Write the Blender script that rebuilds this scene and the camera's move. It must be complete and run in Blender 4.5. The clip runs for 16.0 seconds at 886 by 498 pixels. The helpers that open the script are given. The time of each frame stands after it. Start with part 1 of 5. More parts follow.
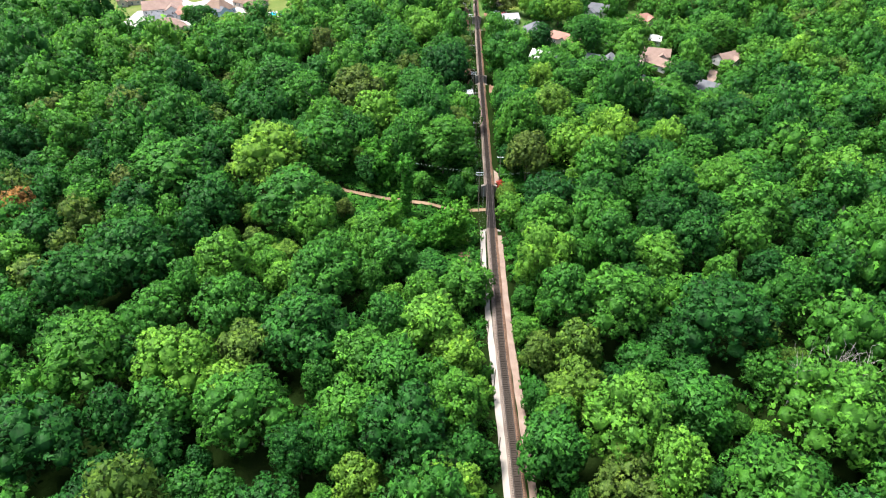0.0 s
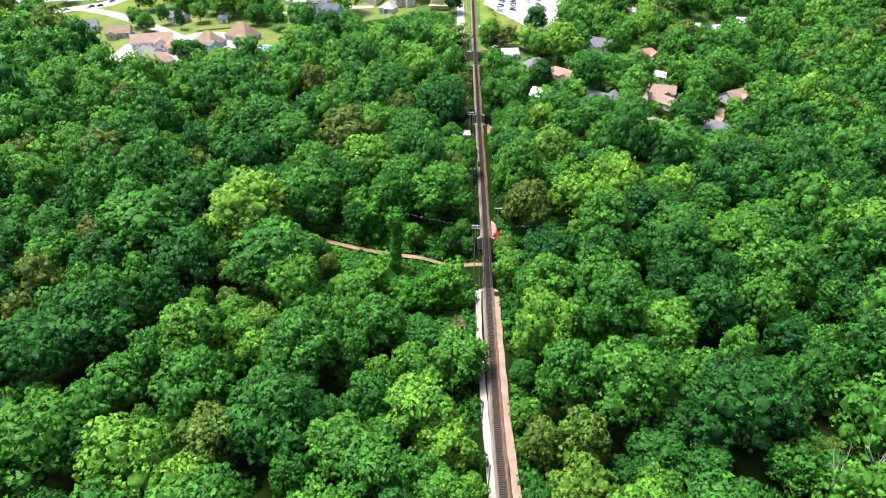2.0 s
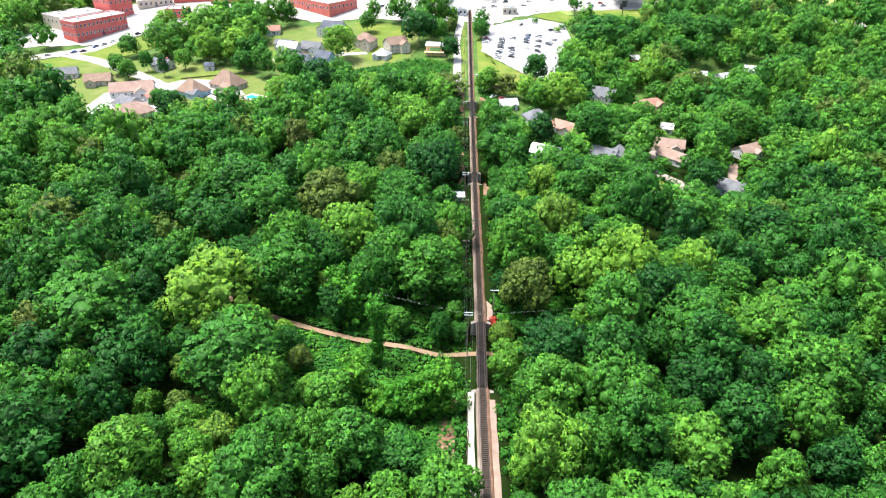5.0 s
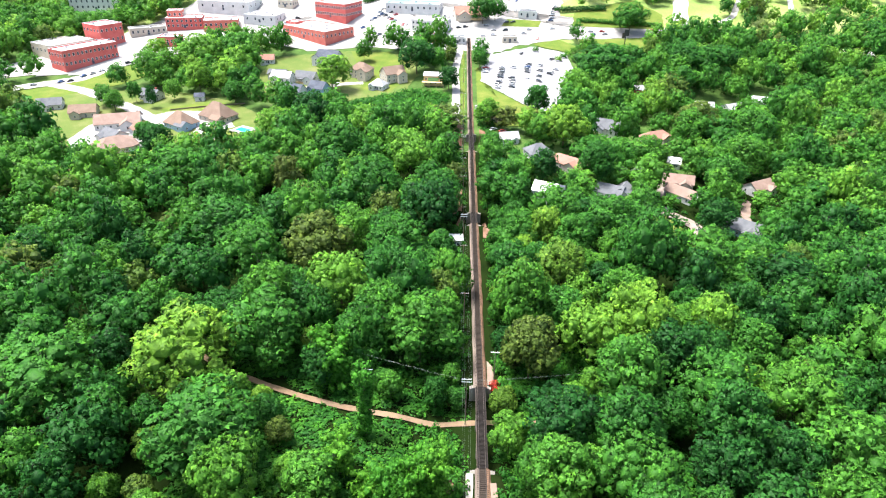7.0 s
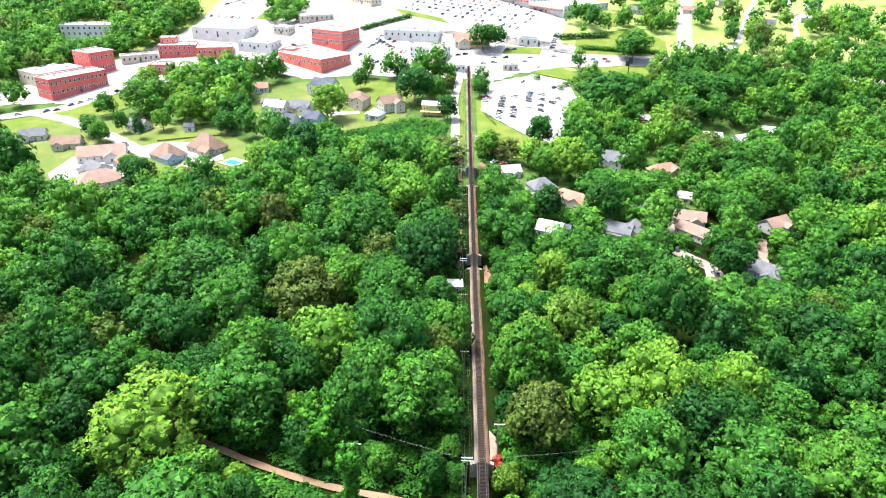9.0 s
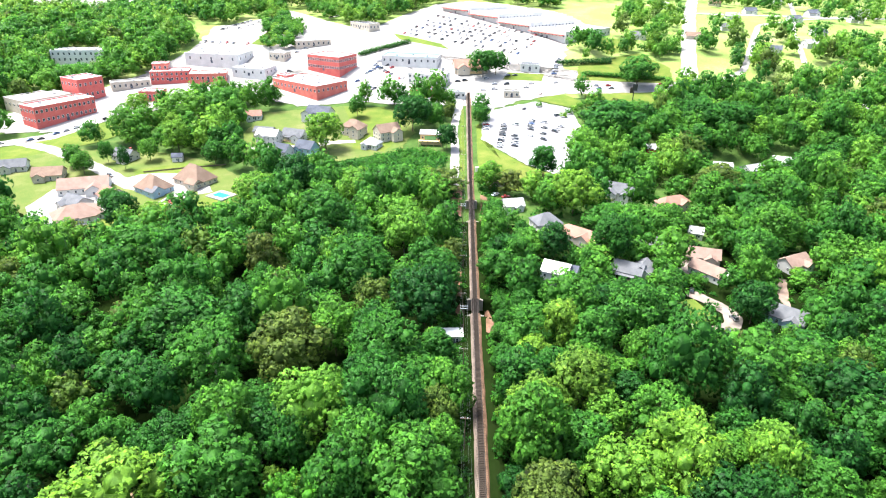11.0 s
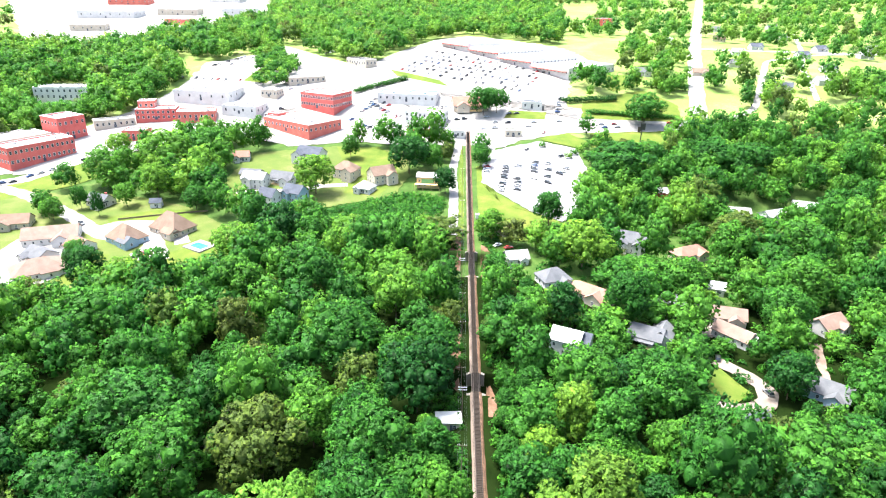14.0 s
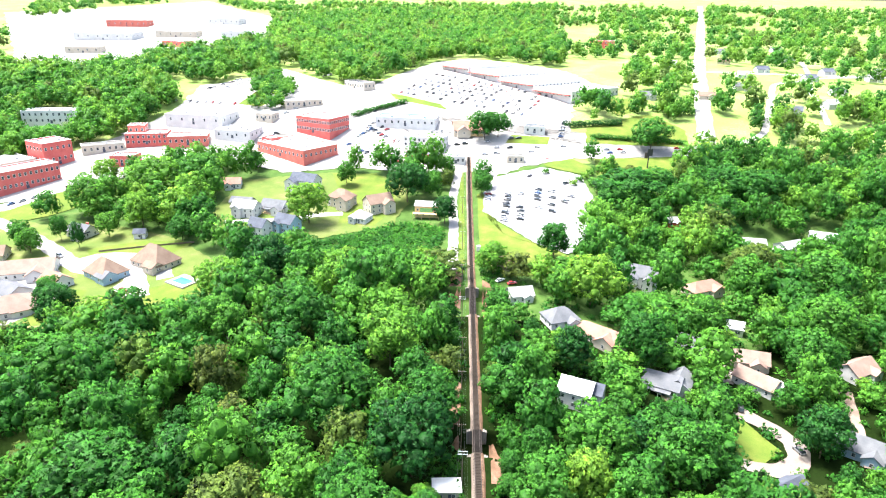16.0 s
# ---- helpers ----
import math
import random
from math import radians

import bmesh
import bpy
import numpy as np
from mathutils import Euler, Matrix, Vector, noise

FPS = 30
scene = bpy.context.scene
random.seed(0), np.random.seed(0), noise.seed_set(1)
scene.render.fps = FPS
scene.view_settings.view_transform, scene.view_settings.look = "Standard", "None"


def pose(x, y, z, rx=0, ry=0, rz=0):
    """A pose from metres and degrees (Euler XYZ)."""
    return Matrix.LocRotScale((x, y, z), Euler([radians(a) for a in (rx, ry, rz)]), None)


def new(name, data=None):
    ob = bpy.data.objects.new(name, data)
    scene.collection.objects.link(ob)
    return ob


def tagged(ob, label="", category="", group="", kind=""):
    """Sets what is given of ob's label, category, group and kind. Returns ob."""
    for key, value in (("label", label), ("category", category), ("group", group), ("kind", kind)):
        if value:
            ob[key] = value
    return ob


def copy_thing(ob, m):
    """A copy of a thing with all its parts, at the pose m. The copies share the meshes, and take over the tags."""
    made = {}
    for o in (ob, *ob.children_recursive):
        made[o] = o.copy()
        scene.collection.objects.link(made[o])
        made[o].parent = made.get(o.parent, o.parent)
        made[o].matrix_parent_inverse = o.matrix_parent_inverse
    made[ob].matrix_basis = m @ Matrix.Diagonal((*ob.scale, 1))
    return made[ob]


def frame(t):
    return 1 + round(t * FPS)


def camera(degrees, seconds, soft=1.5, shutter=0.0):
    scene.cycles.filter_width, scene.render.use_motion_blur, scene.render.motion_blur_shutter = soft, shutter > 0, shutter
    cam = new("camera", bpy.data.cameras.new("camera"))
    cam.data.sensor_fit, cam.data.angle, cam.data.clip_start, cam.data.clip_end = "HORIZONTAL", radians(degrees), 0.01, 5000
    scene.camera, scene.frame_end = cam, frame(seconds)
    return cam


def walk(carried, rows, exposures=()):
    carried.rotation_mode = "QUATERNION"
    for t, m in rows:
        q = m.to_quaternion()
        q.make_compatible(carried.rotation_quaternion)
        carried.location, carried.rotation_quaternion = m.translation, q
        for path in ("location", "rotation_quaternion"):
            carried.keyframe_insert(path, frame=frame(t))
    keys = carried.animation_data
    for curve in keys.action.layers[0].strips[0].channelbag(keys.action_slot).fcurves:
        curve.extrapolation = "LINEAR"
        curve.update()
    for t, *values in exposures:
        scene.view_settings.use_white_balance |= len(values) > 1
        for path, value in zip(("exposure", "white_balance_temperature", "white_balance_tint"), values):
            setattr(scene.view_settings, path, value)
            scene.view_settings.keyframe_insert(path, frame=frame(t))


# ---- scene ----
cam = camera(69.0, 16.0, soft=1.1)
PATH = [
    (0.0, -10.26, 21.09, 118.89, 1.331, -35.725, 0.467),
    (0.5, -9.83, 26.31, 118.82, 1.364, -35.212, 0.514),
    (1.0, -9.32, 31.46, 118.74, 1.393, -34.703, 0.558),
    (1.5, -8.79, 36.57, 118.66, 1.418, -34.196, 0.597),
    (2.0, -8.25, 41.61, 118.59, 1.439, -33.692, 0.634),
    (2.5, -7.74, 46.63, 118.51, 1.456, -33.190, 0.667),
    (3.0, -7.25, 51.62, 118.42, 1.471, -32.691, 0.696),
    (3.5, -6.81, 56.58, 118.34, 1.482, -32.195, 0.723),
    (4.0, -6.44, 61.53, 118.25, 1.491, -31.702, 0.747),
    (4.5, -6.11, 66.46, 118.16, 1.497, -31.212, 0.768),
    (5.0, -5.85, 71.38, 118.07, 1.501, -30.724, 0.787),
    (5.5, -5.65, 76.31, 117.98, 1.504, -30.239, 0.803),
    (6.0, -5.53, 81.22, 117.88, 1.505, -29.756, 0.818),
    (6.5, -5.43, 86.15, 117.79, 1.505, -29.277, 0.830),
    (7.0, -5.41, 91.06, 117.70, 1.504, -28.800, 0.840),
    (7.5, -5.41, 95.99, 117.61, 1.502, -28.326, 0.849),
    (8.0, -5.45, 100.91, 117.52, 1.500, -27.855, 0.857),
    (8.5, -5.50, 105.83, 117.43, 1.497, -27.386, 0.863),
    (9.0, -5.56, 110.76, 117.34, 1.495, -26.920, 0.869),
    (9.5, -5.64, 115.70, 117.26, 1.494, -26.457, 0.873),
    (10.0, -5.71, 120.63, 117.17, 1.493, -25.997, 0.877),
    (10.5, -5.76, 125.55, 117.09, 1.493, -25.539, 0.880),
    (11.0, -5.79, 130.48, 117.00, 1.495, -25.084, 0.883),
    (11.5, -5.79, 135.41, 116.92, 1.498, -24.632, 0.886),
    (12.0, -5.77, 140.32, 116.86, 1.504, -24.183, 0.889),
    (12.5, -5.72, 145.24, 116.78, 1.511, -23.736, 0.892),
    (13.0, -5.64, 150.14, 116.71, 1.521, -23.293, 0.896),
    (13.5, -5.55, 155.04, 116.65, 1.534, -22.852, 0.900),
    (14.0, -5.46, 159.94, 116.58, 1.550, -22.413, 0.905),
    (14.5, -5.37, 164.83, 116.53, 1.569, -21.978, 0.910),
    (15.0, -5.30, 169.70, 116.48, 1.592, -21.545, 0.917),
    (15.5, -5.28, 174.58, 116.43, 1.618, -21.115, 0.925),
    (16.0, -5.34, 179.45, 116.38, 1.649, -20.688, 0.935),
]
EXPOSURES = [(0.0, 1.34), (4.0, 1.48), (8.0, 1.68), (12.0, 1.84), (16.0, 2.06)]
walk(cam, [(t, pose(x, y, z, 90 + pitch, 0, yaw) @ pose(0, 0, 0, 0, 0, roll)) for t, x, y, z, yaw, pitch, roll in PATH], EXPOSURES)


# ---- light ----
world = bpy.data.worlds.new("sky")
scene.world = world
world.use_nodes = True
wn = world.node_tree
sky = wn.nodes.new("ShaderNodeTexSky")
sky.sky_type, sky.sun_disc = "NISHITA", False
sky.sun_elevation, sky.sun_rotation = radians(69), radians(-70)
sky.dust_density, sky.air_density = 4.0, 1.0
wn.links.new(sky.outputs["Color"], wn.nodes["Background"].inputs["Color"])
wn.nodes["Background"].inputs["Strength"].default_value = 0.15
sun = new("sun", bpy.data.lights.new("sun", "SUN"))
sun.data.energy, sun.data.angle, sun.data.color = 4.1, radians(20), (1.0, 0.99, 0.97)
sun.rotation_euler = (radians(21), 0, radians(-110))


# ---- materials ----
def base_mat(name, rough=0.8, metal=0.0):
    m = bpy.data.materials.new(name)
    m.use_nodes = True
    nt = m.node_tree
    b = nt.nodes["Principled BSDF"]
    b.inputs["Roughness"].default_value, b.inputs["Metallic"].default_value = rough, metal
    return m, nt, b


def noise_node(nt, scale, detail=4.0, rough=0.6):
    pos = nt.nodes.new("ShaderNodeNewGeometry")
    n = nt.nodes.new("ShaderNodeTexNoise")
    n.inputs["Scale"].default_value, n.inputs["Detail"].default_value, n.inputs["Roughness"].default_value = scale, detail, rough
    nt.links.new(pos.outputs["Position"], n.inputs["Vector"])
    return n.outputs["Fac"]


def ramp(nt, fac, stops):
    r = nt.nodes.new("ShaderNodeValToRGB")
    els = r.color_ramp.elements
    while len(els) < len(stops):
        els.new(0.5)
    for e, (p, c) in zip(els, stops):
        e.position, e.color = p, (*c, 1)
    nt.links.new(fac, r.inputs["Fac"])
    return r.outputs["Color"]


def mix(nt, fac, a, b, kind="MIX"):
    n = nt.nodes.new("ShaderNodeMix")
    n.data_type, n.blend_type = "RGBA", kind
    for sock, v in ((n.inputs[0], fac), (n.inputs[6], a), (n.inputs[7], b)):
        if isinstance(v, (int, float)):
            sock.default_value = v
        elif isinstance(v, tuple):
            sock.default_value = (*v, 1)
        else:
            nt.links.new(v, sock)
    return n.outputs[2]


def maths(nt, op, a, b=0.0):
    n = nt.nodes.new("ShaderNodeMath")
    n.operation = op
    for sock, v in ((n.inputs[0], a), (n.inputs[1], b)):
        if isinstance(v, (int, float)):
            sock.default_value = v
        else:
            nt.links.new(v, sock)
    return n.outputs[0]


def surface(name, a, b, rough=0.85, coarse=0.25, fine=3.0, bump=0.3, depth=0.05, metal=0.0, c=None):
    """A surface of two tones in large stains and fine grain, with relief."""
    m, nt, bs = base_mat(name, rough, metal)
    big, small = noise_node(nt, coarse, 5), noise_node(nt, fine, 6, 0.7)
    tone = maths(nt, "ADD", maths(nt, "MULTIPLY", big, 0.6), maths(nt, "MULTIPLY", small, 0.4))
    stops = [(0.33, a), (0.66, b)] if c is None else [(0.3, a), (0.52, b), (0.7, c)]
    if rough > 0.6 and not metal:
        bs.inputs["Specular IOR Level"].default_value = 0.12
    nt.links.new(ramp(nt, tone, stops), bs.inputs["Base Color"])
    bp = nt.nodes.new("ShaderNodeBump")
    bp.inputs["Strength"].default_value, bp.inputs["Distance"].default_value = bump, depth
    nt.links.new(small, bp.inputs["Height"])
    nt.links.new(bp.outputs["Normal"], bs.inputs["Normal"])
    return m


def leaf_material(name, stops, translucent=0.36):
    """Leaves: each tree has its own tint, each spray its own shade."""
    m, nt, bs = base_mat(name, 0.52)
    attr = nt.nodes.new("ShaderNodeAttribute")
    attr.attribute_name = "tint"
    info, geo = nt.nodes.new("ShaderNodeObjectInfo"), nt.nodes.new("ShaderNodeNewGeometry")
    single = maths(nt, "LESS_THAN", attr.outputs["Fac"], 0.0001)
    tree = maths(nt, "ADD", attr.outputs["Fac"], maths(nt, "MULTIPLY", single, maths(nt, "MULTIPLY", info.outputs["Random"], 0.97)))
    base = ramp(nt, tree, stops)
    own = nt.nodes.new("ShaderNodeAttribute")
    own.attribute_name = "tuft"
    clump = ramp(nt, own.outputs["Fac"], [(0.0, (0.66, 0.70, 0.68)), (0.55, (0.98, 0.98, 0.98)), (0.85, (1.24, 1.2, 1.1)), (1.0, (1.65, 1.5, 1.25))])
    spray = ramp(nt, geo.outputs["Random Per Island"], [(0.0, (0.84, 0.86, 0.85)), (0.6, (1.0, 1.0, 1.0)), (1.0, (1.22, 1.18, 1.1))])
    col = mix(nt, 1.0, mix(nt, 1.0, base, clump, "MULTIPLY"), spray, "MULTIPLY")
    fine = noise_node(nt, 3.2, 3, 0.75)
    col = mix(nt, 1.0, col, ramp(nt, fine, [(0.37, (0.84, 0.86, 0.84)), (0.5, (1.0, 1.0, 1.0)), (0.63, (1.18, 1.15, 1.1))]), "MULTIPLY")
    patch_tone = ramp(nt, noise_node(nt, 0.3, 3), [(0.35, (0.8, 0.85, 0.85)), (0.65, (1.2, 1.14, 1.0))])
    col = mix(nt, 1.0, col, patch_tone, "MULTIPLY")
    bp = nt.nodes.new("ShaderNodeBump")
    bp.inputs["Strength"].default_value, bp.inputs["Distance"].default_value = 0.2, 0.15
    nt.links.new(fine, bp.inputs["Height"])
    leafy, turn = nt.nodes.new("ShaderNodeAttribute"), nt.nodes.new("ShaderNodeVectorTransform")
    leafy.attribute_name, turn.vector_type, turn.convert_from, turn.convert_to = "soft", "NORMAL", "OBJECT", "WORLD"
    nt.links.new(leafy.outputs["Vector"], turn.inputs["Vector"])
    nt.links.new(turn.outputs["Vector"], bp.inputs["Normal"])
    nt.links.new(bp.outputs["Normal"], bs.inputs["Normal"])
    nt.links.new(col, bs.inputs["Base Color"])
    bs.inputs["Specular IOR Level"].default_value = 0.10
    tr = nt.nodes.new("ShaderNodeBsdfTranslucent")
    nt.links.new(col, tr.inputs["Color"])
    mx = nt.nodes.new("ShaderNodeMixShader")
    mx.inputs[0].default_value = translucent
    nt.links.new(bs.outputs[0], mx.inputs[1])
    nt.links.new(tr.outputs[0], mx.inputs[2])
    nt.links.new(mx.outputs[0], nt.nodes["Material Output"].inputs["Surface"])
    return m


# from deep green over mid green to yellow-green, then olive and bronze
GREENS = [(0.0, (0.016, 0.082, 0.017)), (0.2, (0.028, 0.124, 0.020)), (0.45, (0.046, 0.170, 0.024)), (0.65, (0.069, 0.212, 0.027)),
          (0.80, (0.100, 0.258, 0.033)), (0.90, (0.142, 0.300, 0.036)), (0.93, (0.076, 0.152, 0.026)), (0.97, (0.083, 0.136, 0.028)), (1.0, (0.089, 0.122, 0.030))]
LEAF = leaf_material("leaves", GREENS)
SHRUB = leaf_material("shrub_leaves", [(0.0, (0.022, 0.11, 0.016)), (0.5, (0.033, 0.145, 0.018)), (1.0, (0.06, 0.20, 0.022))])
VINE = leaf_material("vine_leaves", [(0.0, (0.045, 0.19, 0.02)), (0.5, (0.06, 0.22, 0.02)), (1.0, (0.09, 0.26, 0.024))])
BARK = surface("bark", (0.06, 0.045, 0.03), (0.14, 0.11, 0.08), 0.95, 0.8, 6, 0.6)
DEADWOOD = surface("dead_wood", (0.210, 0.192, 0.162), (0.360, 0.342, 0.300), 0.9, 0.8, 6, 0.4)
# near black: the shade under the crowns is put into this colour
FLOOR = surface("shade_toned_forest_floor", (0.003, 0.007, 0.002), (0.009, 0.018, 0.004), 0.95, 0.08, 1.2, 0.8, 0.2, c=(0.010, 0.016, 0.005))
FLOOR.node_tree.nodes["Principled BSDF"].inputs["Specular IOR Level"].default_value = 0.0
OPEN = surface("hill_grass", (0.10, 0.19, 0.04), (0.17, 0.24, 0.06), 0.95, 0.02, 0.6, 0.3, 0.1, c=(0.30, 0.31, 0.14))
# a darker grass, with shade from the trees put into its colour
GLADE = surface("shade_toned_grass", (0.02, 0.045, 0.008), (0.05, 0.10, 0.02), 0.95, 0.1, 1.5, 0.6, 0.1, c=(0.10, 0.13, 0.04))
GRASS = surface("grass", (0.045, 0.095, 0.013), (0.090, 0.126, 0.020), 0.95, 0.09, 2.5, 0.5, 0.06, c=(0.157, 0.150, 0.040))
YARD = surface("worn_yard", (0.050, 0.102, 0.018), (0.094, 0.122, 0.030), 0.95, 0.07, 2.0, 0.4, 0.06, c=(0.169, 0.160, 0.078))
DIRT = surface("red_dirt", (0.068, 0.043, 0.025), (0.162, 0.093, 0.060), 0.95, 0.3, 2.0, 0.5, 0.08, c=(0.255, 0.170, 0.119))
TRAIL = surface("dirt_road", (0.129, 0.085, 0.051), (0.224, 0.163, 0.105), 0.95, 0.15, 2.0, 0.4, 0.05)
BALLAST = surface("ballast", (0.019, 0.014, 0.012), (0.040, 0.031, 0.025), 0.95, 0.12, 7.0, 0.8, 0.08, c=(0.065, 0.051, 0.042))
SHOULDER = surface("pale_ballast", (0.085, 0.066, 0.054), (0.162, 0.128, 0.106), 0.95, 0.10, 6.0, 0.8, 0.08, c=(0.272, 0.225, 0.191))
VERGE = surface("brown_gravel", (0.10, 0.072, 0.055), (0.20, 0.145, 0.115), 0.95, 0.2, 5.0, 0.6, 0.06, c=(0.29, 0.225, 0.19))
GRAVEL = surface("pale_gravel", (0.216, 0.191, 0.162), (0.331, 0.302, 0.263), 0.95, 0.15, 6.0, 0.5, 0.05)
SLEEPER = surface("sleeper_wood", (0.021, 0.017, 0.014), (0.046, 0.037, 0.030), 0.9, 0.6, 5.0, 0.5, 0.02)
RAIL = surface("rail_steel", (0.032, 0.024, 0.020), (0.070, 0.056, 0.046), 0.5, 0.5, 4.0, 0.1, 0.01, 0.5)
DECK = surface("bridge_timber", (0.009, 0.008, 0.007), (0.025, 0.021, 0.019), 0.9, 0.5, 4.0, 0.4, 0.02)
GIRDER = surface("dark_girder_steel", (0.04, 0.035, 0.03), (0.10, 0.075, 0.06), 0.7, 0.4, 4.0, 0.2, 0.02, 0.4)
OLDCONCRETE = surface("stained_concrete", (0.13, 0.12, 0.105), (0.24, 0.225, 0.20), 0.9, 0.3, 4.0, 0.3, 0.03)
PAVING = surface("pale_concrete_paving", (0.22, 0.21, 0.195), (0.36, 0.345, 0.325), 0.9, 0.05, 2.0, 0.15, 0.02)
ASPHALT = surface("worn_asphalt", (0.17, 0.17, 0.175), (0.28, 0.275, 0.28), 0.9, 0.04, 2.0, 0.2, 0.02)
LANE = surface("road_asphalt", (0.16, 0.155, 0.15), (0.26, 0.25, 0.24), 0.9, 0.05, 2.0, 0.2, 0.02)
DRIVE = surface("worn_tan_concrete", (0.11, 0.09, 0.075), (0.20, 0.165, 0.14), 0.9, 0.12, 2.0, 0.2, 0.03, c=(0.30, 0.265, 0.23))
BRICK = surface("red_brick", (0.432, 0.090, 0.078), (0.600, 0.156, 0.132), 0.9, 0.2, 4.0, 0.3, 0.02)
BRICK2 = surface("orange_brick", (0.440, 0.110, 0.088), (0.583, 0.187, 0.143), 0.9, 0.2, 4.0, 0.3, 0.02)
SIDING = surface("white_siding", (0.46, 0.455, 0.44), (0.62, 0.61, 0.59), 0.7, 0.2, 4.0, 0.1)
CREAM = surface("cream_siding", (0.40, 0.35, 0.28), (0.54, 0.48, 0.39), 0.8, 0.2, 4.0, 0.1)
BLUE = surface("pale_blue_siding", (0.22, 0.33, 0.42), (0.32, 0.44, 0.52), 0.8, 0.2, 4.0, 0.1)
FLATROOF = surface("white_membrane_roof", (0.40, 0.39, 0.385), (0.62, 0.61, 0.60), 0.8, 0.06, 1.0, 0.1)
SHGREY = surface("grey_shingle", (0.078, 0.084, 0.093), (0.144, 0.147, 0.156), 0.9, 0.3, 5.0, 0.4, 0.03)
SHDARK = surface("charcoal_shingle", (0.045, 0.052, 0.068), (0.10, 0.11, 0.135), 0.9, 0.3, 5.0, 0.4, 0.03)
SHTAN = surface("tan_shingle", (0.137, 0.092, 0.069), (0.213, 0.153, 0.117), 0.9, 0.3, 5.0, 0.4, 0.03)
SHROSE = surface("rose_brown_shingle", (0.161, 0.109, 0.088), (0.250, 0.177, 0.146), 0.9, 0.3, 5.0, 0.4, 0.03)
SHRED = surface("terracotta_shingle", (0.208, 0.108, 0.082), (0.294, 0.168, 0.130), 0.9, 0.3, 5.0, 0.4, 0.03)
SHPALE = surface("pale_metal_roof", (0.224, 0.224, 0.231), (0.336, 0.336, 0.336), 0.5, 0.3, 2.0, 0.1, 0.02, 0.2)
TRIM = surface("white_trim", (0.5, 0.5, 0.49), (0.62, 0.62, 0.6), 0.6, 0.5, 4.0, 0.05)
TIMBER = surface("new_timber", (0.52, 0.36, 0.18), (0.68, 0.50, 0.28), 0.8, 0.5, 4.0, 0.2)
SHEATH = surface("green_sheathing", (0.12, 0.30, 0.12), (0.20, 0.42, 0.18), 0.7, 0.5, 4.0, 0.05)
POLEWOOD = surface("pole_wood", (0.10, 0.08, 0.06), (0.20, 0.16, 0.12), 0.9, 0.5, 6.0, 0.3)
WIRE = surface("wire", (0.10, 0.13, 0.115), (0.17, 0.20, 0.18), 0.5, 0.5, 4.0, 0.0)
INSULATOR = surface("white_porcelain", (0.72, 0.74, 0.74), (0.84, 0.85, 0.85), 0.25, 0.5, 4.0, 0.0)
BLACK = surface("black_paint", (0.015, 0.015, 0.017), (0.04, 0.04, 0.04), 0.5, 0.5, 4.0, 0.05)
RUBBER = surface("rubber", (0.012, 0.012, 0.012), (0.03, 0.03, 0.03), 0.85, 0.5, 4.0, 0.1)
REDPAINT = surface("red_paint", (0.45, 0.03, 0.03), (0.58, 0.06, 0.05), 0.5, 0.5, 4.0, 0.05)
TEAL = surface("teal_roof", (0.12, 0.27, 0.28), (0.20, 0.36, 0.36), 0.6, 0.06, 2.0, 0.1)
GLASS, gnt, gb = base_mat("window_glass", 0.06)
gb.inputs["Base Color"].default_value = (0.03, 0.04, 0.05, 1)
WATER, wnt, wb = base_mat("pool_water", 0.05)
wb.inputs["Base Color"].default_value = (0.03, 0.42, 0.72, 1)
wbp = wnt.nodes.new("ShaderNodeBump")
wbp.inputs["Strength"].default_value = 0.15
wnt.links.new(noise_node(wnt, 2.0), wbp.inputs["Height"])
wnt.links.new(wbp.outputs["Normal"], wb.inputs["Normal"])


def paint(name, col):
    m, nt, b = base_mat(name, 0.3)
    nt.links.new(mix(nt, ramp(nt, noise_node(nt, 1.5), [(0.4, (0, 0, 0)), (0.7, (1, 1, 1))]), col, tuple(0.85 * c for c in col)), b.inputs["Base Color"])
    b.inputs["Coat Weight"].default_value = 0.5
    return m


CARPAINT = {k: paint(k + "_car_paint", c) for k, c in dict(white=(0.78, 0.78, 0.78), silver=(0.42, 0.43, 0.45), black=(0.02, 0.02, 0.022),
            red=(0.42, 0.03, 0.03), blue=(0.06, 0.12, 0.28), grey=(0.14, 0.145, 0.15)).items()}


# ---- helpers for building ----
def part(name, bm, material, parent=None, label="", smooth=False):
    """Links a bmesh as one mesh object, under a thing where one is given."""
    me = bpy.data.meshes.new(name)
    bm.to_mesh(me)
    bm.free()
    me.materials.append(material)
    if smooth:
        me.polygons.foreach_set("use_smooth", [True] * len(me.polygons))
    ob = new(name, me)
    if parent is not None:
        ob.parent = parent
    return tagged(ob, label)


def share(name, source, parent, m):
    """Another object on the mesh of source, under parent, at m."""
    ob = new(name, source.data)
    ob.parent = parent
    ob.matrix_basis = m
    return ob


